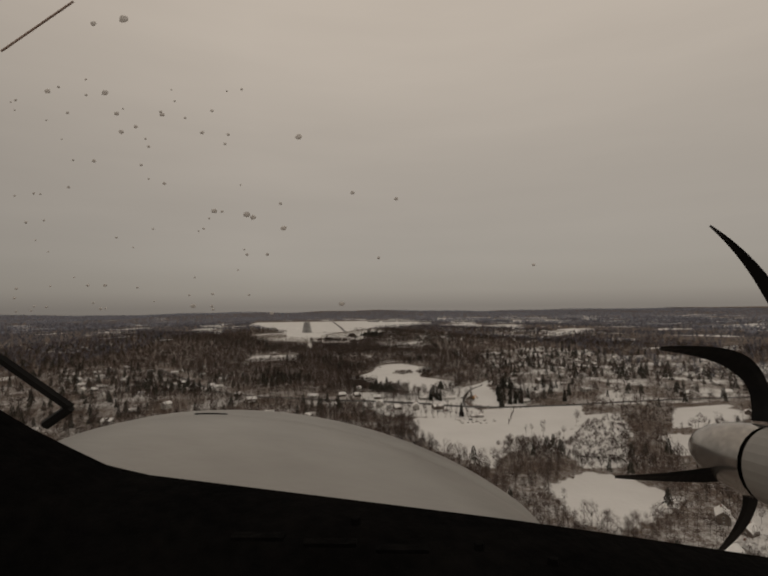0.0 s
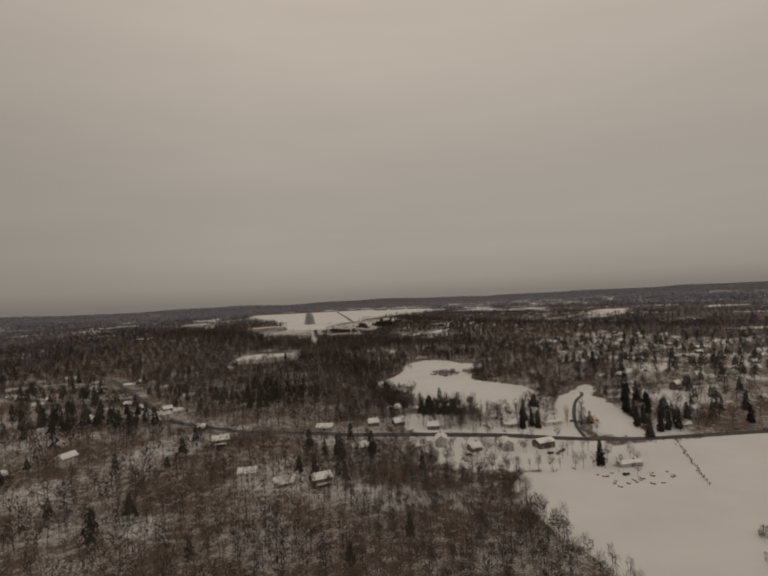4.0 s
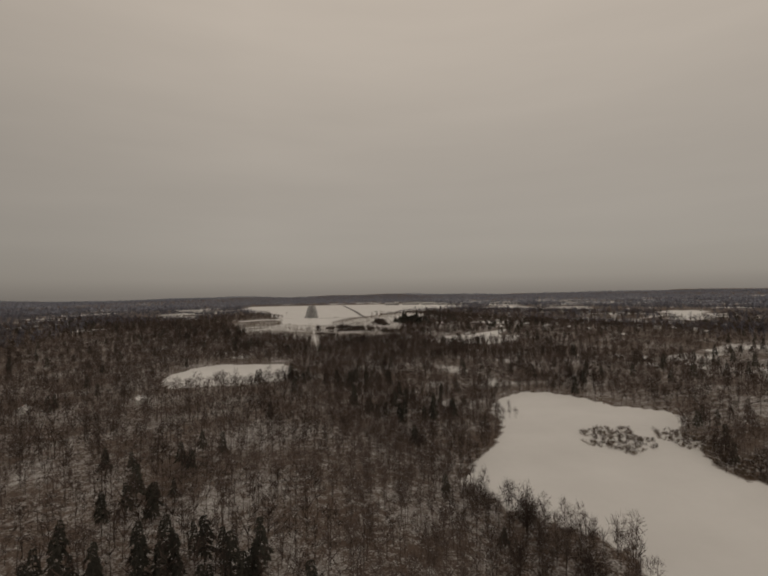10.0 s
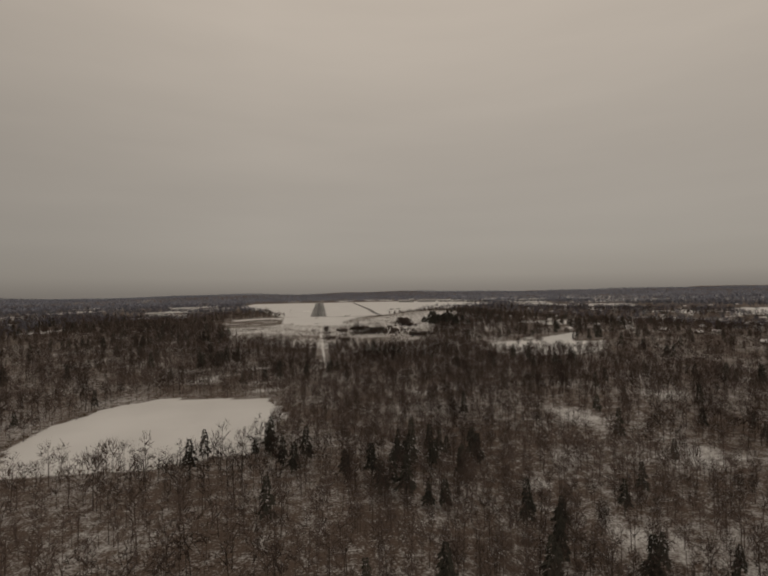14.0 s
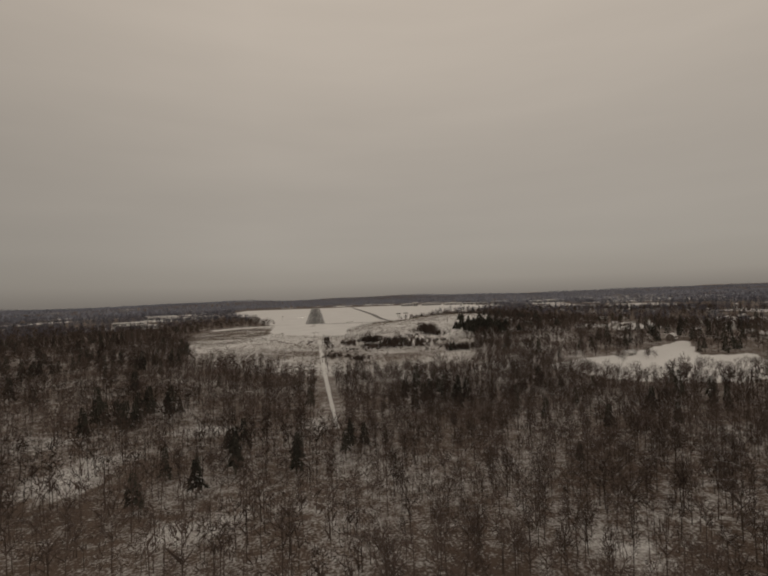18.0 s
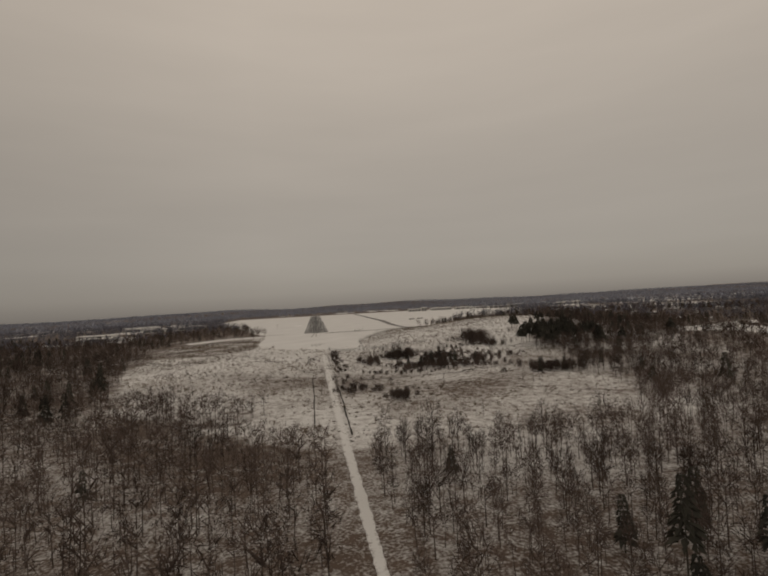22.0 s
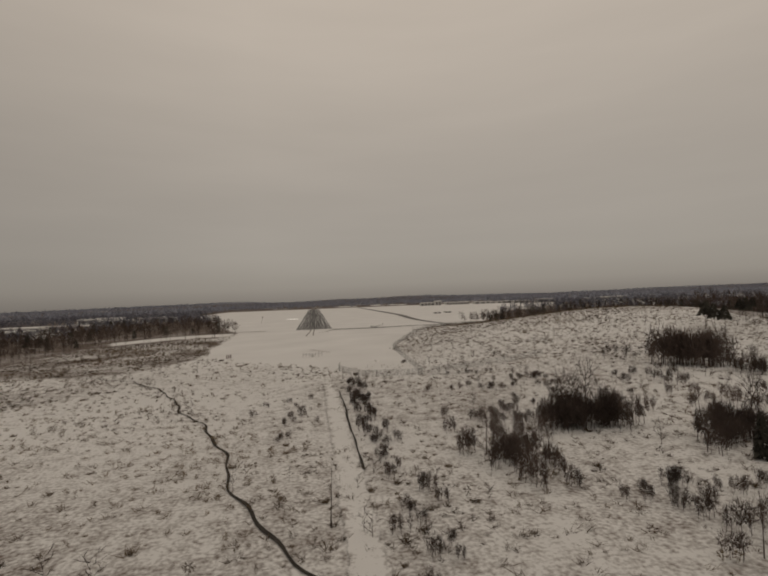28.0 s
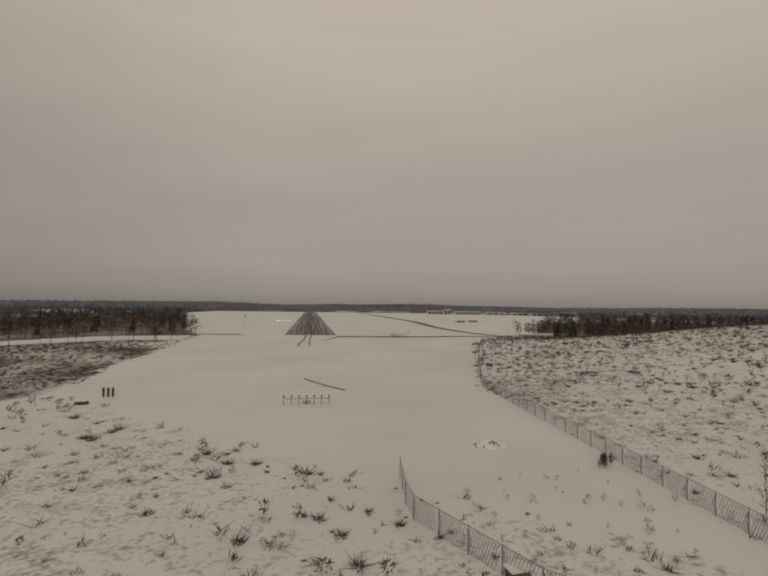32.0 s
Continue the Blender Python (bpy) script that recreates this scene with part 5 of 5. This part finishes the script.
def village_details():
    """Parked cars, heaps in the yard, poles by the road and the hedge between the fields."""
    r = random.Random(21)
    paints = [mat("car_paint_dark", (0.02, 0.02, 0.025), (0.05, 0.05, 0.055), 1.0, rough=0.35, bump=0),
              mat("car_paint_silver", (0.22, 0.22, 0.22), (0.32, 0.32, 0.32), 1.0, rough=0.35, bump=0),
              mat("car_paint_red", (0.16, 0.03, 0.025), (0.22, 0.05, 0.04), 1.0, rough=0.35, bump=0)]
    spots = ((102, 369, 20), (105, 368, 70), (107, 370, 10), (110, 372, 60), (96, 416, 30), (98, 413, 80), (133, 404, 40), (136, 402, 10), (66, 374, 30), (118, 340, 15))
    for k, (px, py, turn) in enumerate(spots):
        car = thing("car", ("dark", "silver", "dull red")[k % 3] + " parked car with snow on its roof", "car", "parked cars")
        bm = bmesh.new()
        box(bm, 0, 0, 0.28, 2.7, 1.15, 0.42)
        bmesh.ops.bevel(bm, geom=bm.edges[:], offset=0.1, segments=2, affect="EDGES")
        part("body", bm, paints[k % 3], car)
        bm = bmesh.new()
        box(bm, -0.1, 0, 0.68, 1.45, 1.0, 0.34)
        bmesh.ops.bevel(bm, geom=bm.edges[:], offset=0.1, segments=2, affect="EDGES")
        part("cabin", bm, PANE, car)
        bm = bmesh.new()
        box(bm, -0.1, 0, 1.01, 1.2, 0.9, 0.1)
        part("snow_cap", bm, SNOW, car)
        for x in (-0.85, 0.85):
            for y in (-0.55, 0.55):
                bm = bmesh.new()
                rod(bm, (x, y - 0.08, 0.22), (x, y + 0.08, 0.22), 0.23, 0.23, 10)
                part("wheel", bm, PANE, car)
        put(car, px, py, turn)
    for k in range(22):
        heap = thing("scrap_heap", "small dark scrap heap half covered with snow in the yard", "scrap heap", "heaps behind the long shed")
        bm = bmesh.new()
        bmesh.ops.create_icosphere(bm, subdivisions=2, radius=1.0)
        sx, sy, sz = r.uniform(0.4, 1.0), r.uniform(0.4, 0.9), r.uniform(0.25, 0.6)
        for v in bm.verts:
            n = 1 + 0.35 * noise.noise(v.co * 2 + Vector((k, 0, 0)))
            v.co = Vector((v.co.x * sx * n, v.co.y * sy * n, v.co.z * sz * n))
        part("heap", bm, TIMBER, heap)
        bm = bmesh.new()
        bmesh.ops.create_icosphere(bm, subdivisions=1, radius=0.8)
        for v in bm.verts:
            v.co = Vector((v.co.x * sx, v.co.y * sy, sz * 0.75 + v.co.z * sz * 0.35))
        part("snow_cap", bm, SNOW, heap)
        put(heap, r.uniform(100, 136), r.uniform(330, 343), r.uniform(0, 360))
    pole = thing("utility_pole", "weathered timber utility pole beside the road", "utility pole", "utility poles")
    bm = bmesh.new()
    rod(bm, (0, 0, -0.4), (0, 0, 7.0), 0.12, 0.09)
    part("post", bm, TIMBER, pole)
    bm = bmesh.new()
    box(bm, 0, 0, 6.3, 1.5, 0.1, 0.12)
    part("crossarm", bm, TIMBER, pole)
    put(pole, 20, 403, 70)
    for px, py in ((-38, 434), (-10, 423), (46, 407), (72, 402), (100, 397), (130, 389), (160, 380), (190, 374), (225, 368)):
        copy_thing(pole, spot(px, py, 75))
    hedge_post = thing("fence_post", "short dark post in the line between two fields", "fence post", "posts between the fields")
    bm = bmesh.new()
    rod(bm, (0, 0, -0.3), (0, 0, 1.1), 0.09, 0.08)
    part("post", bm, TIMBER, hedge_post)
    put(hedge_post, 165, 370)
    for k in range(1, 16):
        copy_thing(hedge_post, spot(165 - 1.6 * k + r.uniform(-0.3, 0.3), 370 - 3.0 * k, 0))


village_details()


# ---------------------------------------------------------------- the aircraft that the flight is seen from
def curve4(a, b, c, d, t):
    return a * (1 - t) ** 3 + 3 * b * t * (1 - t) ** 2 + 3 * c * t * t * (1 - t) + d * t ** 3


def build_aircraft():
    """Nose, glareshield, right-hand spinner and propeller, where the flight begins; right, ahead and up from the pilot's eye."""
    craft = thing("aircraft", "white light aircraft nose with black glareshield and propeller, in flight", "aircraft")
    craft.matrix_basis = pose(-0.18, -0.26, 71.12, 0, 0, -9.19) @ pose(0, 0, 0, 2.26, 0, 0) @ pose(0, 0, 0, 0, 0.79, 0)
    # white paint with the nose's shadow put into its colour, hence grey
    white = mat("aircraft_white_dimmed", (0.20, 0.19, 0.175), (0.29, 0.28, 0.26), 0.8, rough=0.35, bump=0.02)
    black = mat("glareshield_black", (0.0012, 0.0012, 0.0012), (0.005, 0.0045, 0.0042), 6.0, rough=0.95)
    blade_black = mat("blade_black", (0.008, 0.008, 0.008), (0.016, 0.015, 0.014), 2.0, rough=0.45, bump=0)
    chrome = mat("polished_spinner", (0.30, 0.285, 0.265), (0.52, 0.49, 0.46), 3.0, rough=0.2, metal=0.85, bump=0)
    for m in (black, blade_black):
        m.node_tree.nodes["Principled BSDF"].inputs["Specular IOR Level"].default_value = 0.04

    def sheet(name, row, nu, nv, material, thick, label=""):
        V, F = [], []
        for layer in (0, 1):
            for i in range(nu + 1):
                for j in range(nv + 1):
                    x, y, z = row(i / nu, j / nv)
                    V.append((x, y, z - thick * layer))
        n = (nu + 1) * (nv + 1)
        for i in range(nu):
            for j in range(nv):
                a = i * (nv + 1) + j
                F.append((a, a + nv + 1, a + nv + 2, a + 1))
                F.append((n + a, n + a + 1, n + a + nv + 2, n + a + nv + 1))
        me = mesh_of(name, V, F, material, True)
        ob = new(name, me)
        ob.parent = craft
        return tagged(ob, label) if label else ob

    def ray(x, y, d):
        return np.array([x * d, d, -y * d])

    def nose(u, v):
        near = ray(curve4(-0.70, -0.56, -0.10, 0.37, u), curve4(0.33, 0.40, 0.46, 0.52, u), 0.78)
        crest = ray(curve4(-0.647, -0.40, 0.0, 0.338, u), curve4(0.311, 0.235, 0.245, 0.502, u), 1.0 + 0.8 * math.sin(math.pi * (0.08 + 0.84 * u)))
        front = crest + np.array([0.0, 0.9, -0.42])
        if v < 0.6:
            t = v / 0.6
            p = near * (1 - t) + crest * t
            return p + np.array([0, 0, 0.05 * math.sin(math.pi * t) * math.sin(math.pi * u)])
        t = (v - 0.6) / 0.4
        return crest * (1 - t) + front * t + np.array([0, 0, 0.10 * math.sin(math.pi * t)])

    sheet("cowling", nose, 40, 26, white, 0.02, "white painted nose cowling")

    def shield(u, v):
        if u < 0.25:
            t = u / 0.25
            far = ray(-0.95 + 0.40 * t, curve4(0.14, 0.27, 0.32, 0.385, t), 0.62 + 0.06 * t)
        else:
            t = (u - 0.25) / 0.75
            far = ray(-0.55 + 1.5 * t, curve4(0.385, 0.445, 0.50, 0.572, t) + 0.02 * max(0, t - 0.55), 0.68 - 0.08 * t)
        near = np.array([far[0] * 0.9, 0.18, far[2] - 0.16])
        return far * (1 - v) + near * v + np.array([0, 0, 0.012 * math.sin(math.pi * min(1, v * 3))])

    sheet("glareshield", shield, 44, 10, black, 0.03, "matt black glareshield")
    for k in range(3):
        bm = bmesh.new()
        box(bm, -0.13 + 0.075 * k, 0.50, -0.262 - 0.006 * k, 0.055, 0.012, 0.004)
        part("vent_slot", bm, black, craft)
    for x, y, z in ((-0.03, 0.52, -0.252), (0.10, 0.50, -0.268), (0.17, 0.48, -0.272)):
        bm = bmesh.new()
        rod(bm, (x, y, z - 0.004), (x, y, z + 0.003), 0.006, 0.005, 8)
        part("screw", bm, black, craft)
    bm = bmesh.new()
    rod(bm, (-0.78, 0.95, -0.13), (-0.62, 0.95, -0.24), 0.010, 0.010)
    rod(bm, (-0.62, 0.95, -0.24), (-0.67, 0.95, -0.275), 0.010, 0.010)
    part("mirror_arm", bm, blade_black, craft)
    bm = bmesh.new()
    rod(bm, (-0.56, 0.70, 0.342), (-0.455, 0.70, 0.415), 0.0016, 0.0016)
    part("windscreen_seam", bm, mat("seam_sealant", (0.30, 0.22, 0.18), (0.42, 0.32, 0.27), 4.0), craft)
    bm = bmesh.new()
    ring = [Vector(nose(0.335 + 0.034 * math.cos(k * math.pi / 10), 0.545 + 0.022 * math.sin(k * math.pi / 10))) + Vector((0, 0, 0.004)) for k in range(21)]
    for a, b in zip(ring[:-1], ring[1:]):
        rod(bm, a, b, 0.003, 0.003, 5)
    part("cowl_latch", bm, blade_black, craft)
    # right-hand propeller
    hub, tip = Vector((1.90, 2.35, -0.86)), Vector((1.845, 2.85, -0.915))
    axis = (tip - hub).normalized()
    turn = axis.to_track_quat("Z", "Y").to_matrix()
    V, F = [], []
    for k in range(13):
        a = k / 12
        rad = 0.185 * math.sqrt(max(0.0, 1 - a ** 2.2)) + 0.001
        for q in range(24):
            t = 2 * math.pi * q / 24
            V.append(hub + turn @ Vector((rad * math.cos(t), rad * math.sin(t), 0.5 * a)))
    for k in range(12):
        for q in range(24):
            F.append((k * 24 + q, k * 24 + (q + 1) % 24, (k + 1) * 24 + (q + 1) % 24, (k + 1) * 24 + q))
    dome = new("spinner", mesh_of("spinner", [tuple(v) for v in V], F, chrome, True))
    dome.parent = craft
    tagged(dome, "polished metal spinner")
    r = random.Random(4)
    wet = mat("rain_drop", (0.48, 0.45, 0.42), (0.66, 0.62, 0.58), 30.0, rough=0.3, bump=0)
    drops = [(-0.545, -0.557, 11), (-0.608, -0.547, 7), (-0.703, -0.406, 7), (-0.583, -0.403, 8), (-0.559, -0.360, 6), (-0.464, -0.358, 6), (-0.549, -0.322, 6), (-0.519, -0.333, 5),
             (-0.381, -0.321, 5), (-0.180, -0.313, 8), (-0.606, -0.261, 5), (-0.459, -0.215, 5), (-0.067, -0.197, 5), (0.024, -0.185, 5), (-0.355, -0.158, 7), (-0.287, -0.151, 8),
             (-0.274, -0.145, 7), (-0.210, -0.123, 7), (-0.217, -0.174, 4), (-0.244, -0.068, 4), (-0.012, -0.062, 4), (0.311, -0.049, 4), (-0.088, 0.034, 7), (-0.398, 0.040, 6), (-0.234, 0.054, 5)]
    for _ in range(64):  # fine drops, thickest towards the low left of the screen
        drops.append((-0.78 + 0.5 * r.random() ** 1.3, 0.06 - 0.5 * r.random() ** 1.5, 2.2 + 2 * r.random()))
    for x, y, size in drops:
        bm = bmesh.new()
        bmesh.ops.create_icosphere(bm, subdivisions=2, radius=1.0)
        seed = Vector((x * 40, y * 40, 0))
        for v in bm.verts:
            k = 1 + 0.35 * noise.noise(v.co * 1.3 + seed)
            v.co = Vector((x * 0.7 + v.co.x * size * 0.00062 * k, 0.7 + v.co.y * 0.0008, -y * 0.7 + v.co.z * size * 0.0005 * k))
        part("raindrop", bm, wet, craft)
    bm = bmesh.new()
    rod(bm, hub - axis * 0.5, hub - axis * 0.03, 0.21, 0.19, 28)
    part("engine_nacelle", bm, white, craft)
    # four curved blades: root, two bends and tip as sight lines, then the chord at root, middle and tip
    for line, chords in ((((0.90, 0.20), (0.83, 0.02), (0.76, -0.07), (0.677, -0.132)), (0.10, 0.085, 0.012)),
                         (((0.785, 0.275), (0.80, 0.14), (0.70, 0.13), (0.575, 0.124)), (0.10, 0.115, 0.02)),
                         (((0.765, 0.378), (0.70, 0.386), (0.62, 0.395), (0.482, 0.392)), (0.085, 0.075, 0.015)),
                         (((0.765, 0.430), (0.765, 0.475), (0.725, 0.53), (0.675, 0.568)), (0.085, 0.06, 0.01))):
        bm = bmesh.new()
        prev = None
        q = [np.array(k) for k in line]
        for k in range(17):
            t = k / 16
            at = curve4(*q, t)
            along = curve4(*q, min(1, t + 0.02)) - curve4(*q, max(0, t - 0.02))
            n = np.array([-along[1], along[0]]) / np.linalg.norm(along)
            half = 0.5 * np.interp(t, (0, 0.45, 1), chords) / 2.5
            deep = 2.5 + 0.05 * math.sin(math.pi * t)
            edge = [Vector(ray(*(at + n * half * c), deep + off)) for c, off in ((1, -0.03), (0.25, -0.012), (-1, 0.03), (-0.25, 0.012))]
            row = [bm.verts.new(v) for v in edge]
            if prev:
                for i in range(4):
                    bm.faces.new((prev[i], prev[(i + 1) % 4], row[(i + 1) % 4], row[i]))
            else:
                bm.faces.new(row[::-1])
            prev = row
        bm.faces.new(prev)
        part("propeller_blade", bm, blade_black, craft, "curved black propeller blade")


build_aircraft()

# ---------------------------------------------------------------- single trees
def tree_kind(name, label, category, V, F, material, group, crown="crown"):
    """A tree with its trunk and its crown as parts; the first three triangles are the trunk."""
    ob = thing(name, label, category, group)
    t = new("trunk", mesh_of("trunk", V[:9], F[:3], BARK))
    t.parent = ob
    c = new(crown, mesh_of(crown, V[9:], F[3:] - 9, material))
    c.parent = ob
    return ob


def single_trees():
    rng = np.random.default_rng(3)
    r = random.Random(9)
    spruce = tree_kind("spruce_tree", "tall dark spruce standing on snowy ground", "tree", *pine_tree(rng, 12, 17, 13, 0.06, 0.2), NEEDLE, "spruces")
    pine = tree_kind("pine_tree", "tall dark pine with a tufted open crown", "tree", *pine_tree(rng, 12.5, 10, 12, 0.55, 0.25), NEEDLE, "pines")
    round_tree = tree_kind("broad_tree", "broad leafless tree with a rounded twiggy crown", "tree", *twiggy_tree(rng, 9.5, 22, 190, 0.075, 0.42, 0.1), BARK, "broad bare trees", "crown")
    slim = tree_kind("slim_tree", "slim leafless tree with upswept branches", "tree", *twiggy_tree(rng, 10, 14, 110, 0.07, 0.2, 0.22), BARK, "slim bare trees", "crown")
    thicket = tree_kind("thicket", "dense dark thicket of bare stems", "thicket", *thicket_stand(rng), BARK, "thickets", "crown")
    snag = tree_kind("dead_tree", "bare dead trunk standing in the snowy marsh", "tree", *bare_tree(rng, 8, 5, 1, 0.06, 0.1, 0.4), BARK, "dead trunks", "crown")
    seen, brush = set(), []

    def stand(src, px, py, size=1.0):
        if src is thicket and size < 0.58:  # low brush grows together
            brush.append((px * UNIT, py * UNIT, size))
            return
        if src.name in seen:
            o = copy_thing(src, spot(px, py, r.uniform(0, 360)))
        else:
            o = src
            o.matrix_basis = spot(px, py, r.uniform(0, 360))
            seen.add(src.name)
        s = size * r.uniform(0.9, 1.1)
        o.scale = (s, s, s)

    for px, py in ((55, 412), (59, 414), (62, 411), (66, 410), (70, 409), (116, 412)):
        stand(pine, px, py, 1.0)
    for px, py in ((104, 401), (110, 403), (112, 400), (109, 410), (115, 352), (158, 378), (172, 383), (161, 391), (196, 395), (214, 378), (226, 392), (178, 395)):
        stand(spruce, px, py, 0.75)
    for px, py in ((73, 408), (76, 412), (72, 415), (80, 410), (84, 407), (78, 418), (44, 523), (50, 515), (50, 494), (53, 473), (57, 469), (64, 478), (48, 504), (64, 452), (70, 460), (60, 462), (76, 452), (72, 335), (70, 326), (68, 300), (122, 262), (131, 268), (150, 276)):
        stand(round_tree, px, py, 0.85)
    for _ in range(26):  # crowded crowns along the west bank of the frozen pond
        py = r.uniform(448, 545)
        stand(round_tree, np.interp(py, (448, 470, 490, 520, 545), (60, 52, 55, 62, 54)) - r.uniform(1, 9), py, r.uniform(0.75, 1.0))
    for _ in range(16):  # dark evergreens and bare crowns east of the driveway
        stand(r.choice((spruce, pine)), r.uniform(166, 186), r.uniform(382, 425), r.uniform(0.6, 0.85))
        stand(round_tree, r.uniform(166, 200), r.uniform(384, 440), r.uniform(0.6, 0.9))
    for k in range(18):  # the hedge between the two fields
        stand(thicket, 165 - 1.4 * k + r.gauss(0, 0.6), 370 - 2.6 * k, r.uniform(0.16, 0.28))
    for _ in range(26):  # broad crowns along and within the snowy field east of the approach
        px = r.uniform(126, 228)
        stand(round_tree, px, 946 - (px - 126) * 0.17 + r.gauss(0, 3), r.uniform(0.65, 0.95))
    for _ in range(9):
        stand(round_tree, r.uniform(168, 204), r.uniform(972, 1000), r.uniform(0.5, 0.75))
    for _ in range(15):  # trees on the near shore where the pond narrows
        stand(slim, r.gauss(91, 3), r.uniform(626, 655), r.uniform(0.5, 0.75))
    for _ in range(16):  # bare trees between the road and the pond
        stand(round_tree, r.uniform(70, 90), r.uniform(404, 420), r.uniform(0.55, 0.85))
    for px, py in ((53, 428), (74, 388), (88, 385), (96, 384), (92, 372), (100, 366), (108, 365), (112, 368), (116, 366), (120, 369), (104, 362), (79, 375), (82, 392), (66, 400),
                   (45, 412), (50, 440), (140, 296), (146, 300), (150, 292), (155, 304), (160, 310)):
        stand(slim, px, py, 0.75)
    for px, py in ((80, 1046), (82, 1047), (84, 1041), (89, 1046), (77, 1064), (46, 993), (92, 1050), (95, 1060), (99, 1054), (104, 1066), (88, 1058), (2, 1112)):
        stand(snag, px, py, 0.9)
    for _ in range(120):  # evergreens and tall bare stems behind the hill
        px, py = r.uniform(128, 250), r.uniform(1125, 1260)
        if px - 132 < (py - 1175) * 0.35:
            continue
        stand(r.choice((pine, slim, slim, round_tree)) if px > 150 else slim, px, py, r.uniform(0.6, 0.9))
    for _ in range(18):  # the dense dark clump on its shoulder
        px = r.gauss(111, 2.4)
        stand(thicket, px, 1189 - (px - 111) * 1.2 + r.gauss(0, 2.5), r.uniform(1.8, 2.4))
    for _ in range(14):
        stand(thicket, r.uniform(112, 122), r.uniform(1164, 1184), r.uniform(0.6, 1.0))
    for _ in range(22):  # slim stems before it
        stand(slim, r.uniform(96, 106), r.uniform(1200, 1218), r.uniform(0.3, 0.45))
    for _ in range(18):
        stand(slim, r.uniform(108, 130), r.uniform(1150, 1180), r.uniform(0.45, 0.7))
    for _ in range(46):  # tall open pines on the far side of the marsh
        stand(pine, r.gauss(156, 11), r.gauss(1150, 17), r.uniform(0.85, 1.15))
    # dark thickets: centre, spread, number and sizes
    marsh = ((60, 1098, 9, 4, 48, 0.7, 1.0), (44, 1098, 5, 4, 22, 0.5, 0.75), (28, 1026, 3, 3, 18, 0.55, 0.8), (16, 1046, 5, 5, 22, 0.35, 0.6), (107, 1070, 8, 5, 34, 0.7, 1.1), (87, 1112, 6, 5, 24, 0.6, 0.95),
             (44, 1083, 8, 2, 22, 0.28, 0.45), (28, 1088, 3, 2, 10, 0.3, 0.45), (42, 1110, 6, 4, 14, 0.3, 0.5), (80, 1096, 9, 5, 26, 0.4, 0.7), (14, 1070, 4, 8, 16, 0.3, 0.45))
    slope = ((69, 1126, 6, 4, 30, 0.8, 1.1), (49, 1142, 5, 2.5, 40, 0.9, 1.3), (29, 1128, 3, 6, 30, 0.6, 0.9), (84, 1150, 8, 8, 16, 0.4, 0.7), (92, 1176, 6, 6, 12, 0.4, 0.7), (46, 1179, 8, 2, 18, 0.28, 0.42),
             (61, 1190, 4, 1.5, 14, 0.3, 0.45), (36, 1150, 4, 4, 14, 0.35, 0.55), (60, 1160, 9, 5, 16, 0.3, 0.5), (50, 1204, 3, 1.5, 8, 0.25, 0.35), (33, 1232, 1.5, 2, 3, 0.2, 0.3), (101, 1126, 8, 12, 20, 0.4, 0.75))
    for cx, cy, dx, dy, n, lo, hi in marsh + slope:
        for _ in range(n):
            stand(thicket if r.random() < 0.9 else slim, r.gauss(cx, dx), r.gauss(cy, dy), r.uniform(lo, hi))
    for px, py in ((56, 1108), (60, 1112), (66, 1116), (71, 1113), (62, 1119), (75, 1118), (45, 1098), (52, 1101), (99, 1066), (104, 1074), (84, 1110), (112, 1068)):
        stand(spruce, px, py, 0.5)
    for _ in range(64):  # brush along the ditch of the access track
        stand(thicket, 9 + abs(r.gauss(0, 2.6)), r.uniform(1098, 1200), r.uniform(0.25, 0.5))
    for _ in range(16):
        stand(thicket, r.gauss(-4, 3), r.uniform(1142, 1182), r.uniform(0.22, 0.38))
    b = np.array(brush)
    scatter("low_brush", [thicket_stand(rng) for _ in range(5)], b[:, :2], b[:, 2], BARK, "low dark brush scattered over marsh and slope", "brush", rng)


def yard_trees():
    """Bare trees between the houses of the near village."""
    r = random.Random(31)
    rng = np.random.default_rng(31)
    kinds = [tree_kind("yard_tree", "leafless yard tree beside a snowy house", "tree", *twiggy_tree(rng, h, 14, 110, 0.08, w, 0.2), BARK, "yard trees", "crown") for h, w in ((8.0, 0.34), (9.0, 0.26), (6.5, 0.4))]
    seen = set()
    for hx, hy in HOMES:
        px, py = hx / UNIT, hy / UNIT
        if not (30 < px < 330 and 345 < py < 500):
            continue
        for _ in range(6):
            a, d = r.uniform(0, 6.28), r.uniform(5.5, 12)
            x, y = px + d * math.cos(a), py + d * math.sin(a)
            if near_line(np.array([x * UNIT]), np.array([y * UNIT]), ROADS[0], 4.0)[0] or any(math.hypot(x * UNIT - u, y * UNIT - v) < 4.6 for u, v in HOMES):
                continue
            src = r.choice(kinds)
            if src.name in seen:
                o = copy_thing(src, spot(x, y, r.uniform(0, 360)))
            else:
                o = src
                o.matrix_basis = spot(x, y, 40)
                seen.add(src.name)
            k = r.uniform(0.6, 0.95)
            o.scale = (k, k, k)


single_trees()
yard_trees()
grow_scrub()
grow_woods()
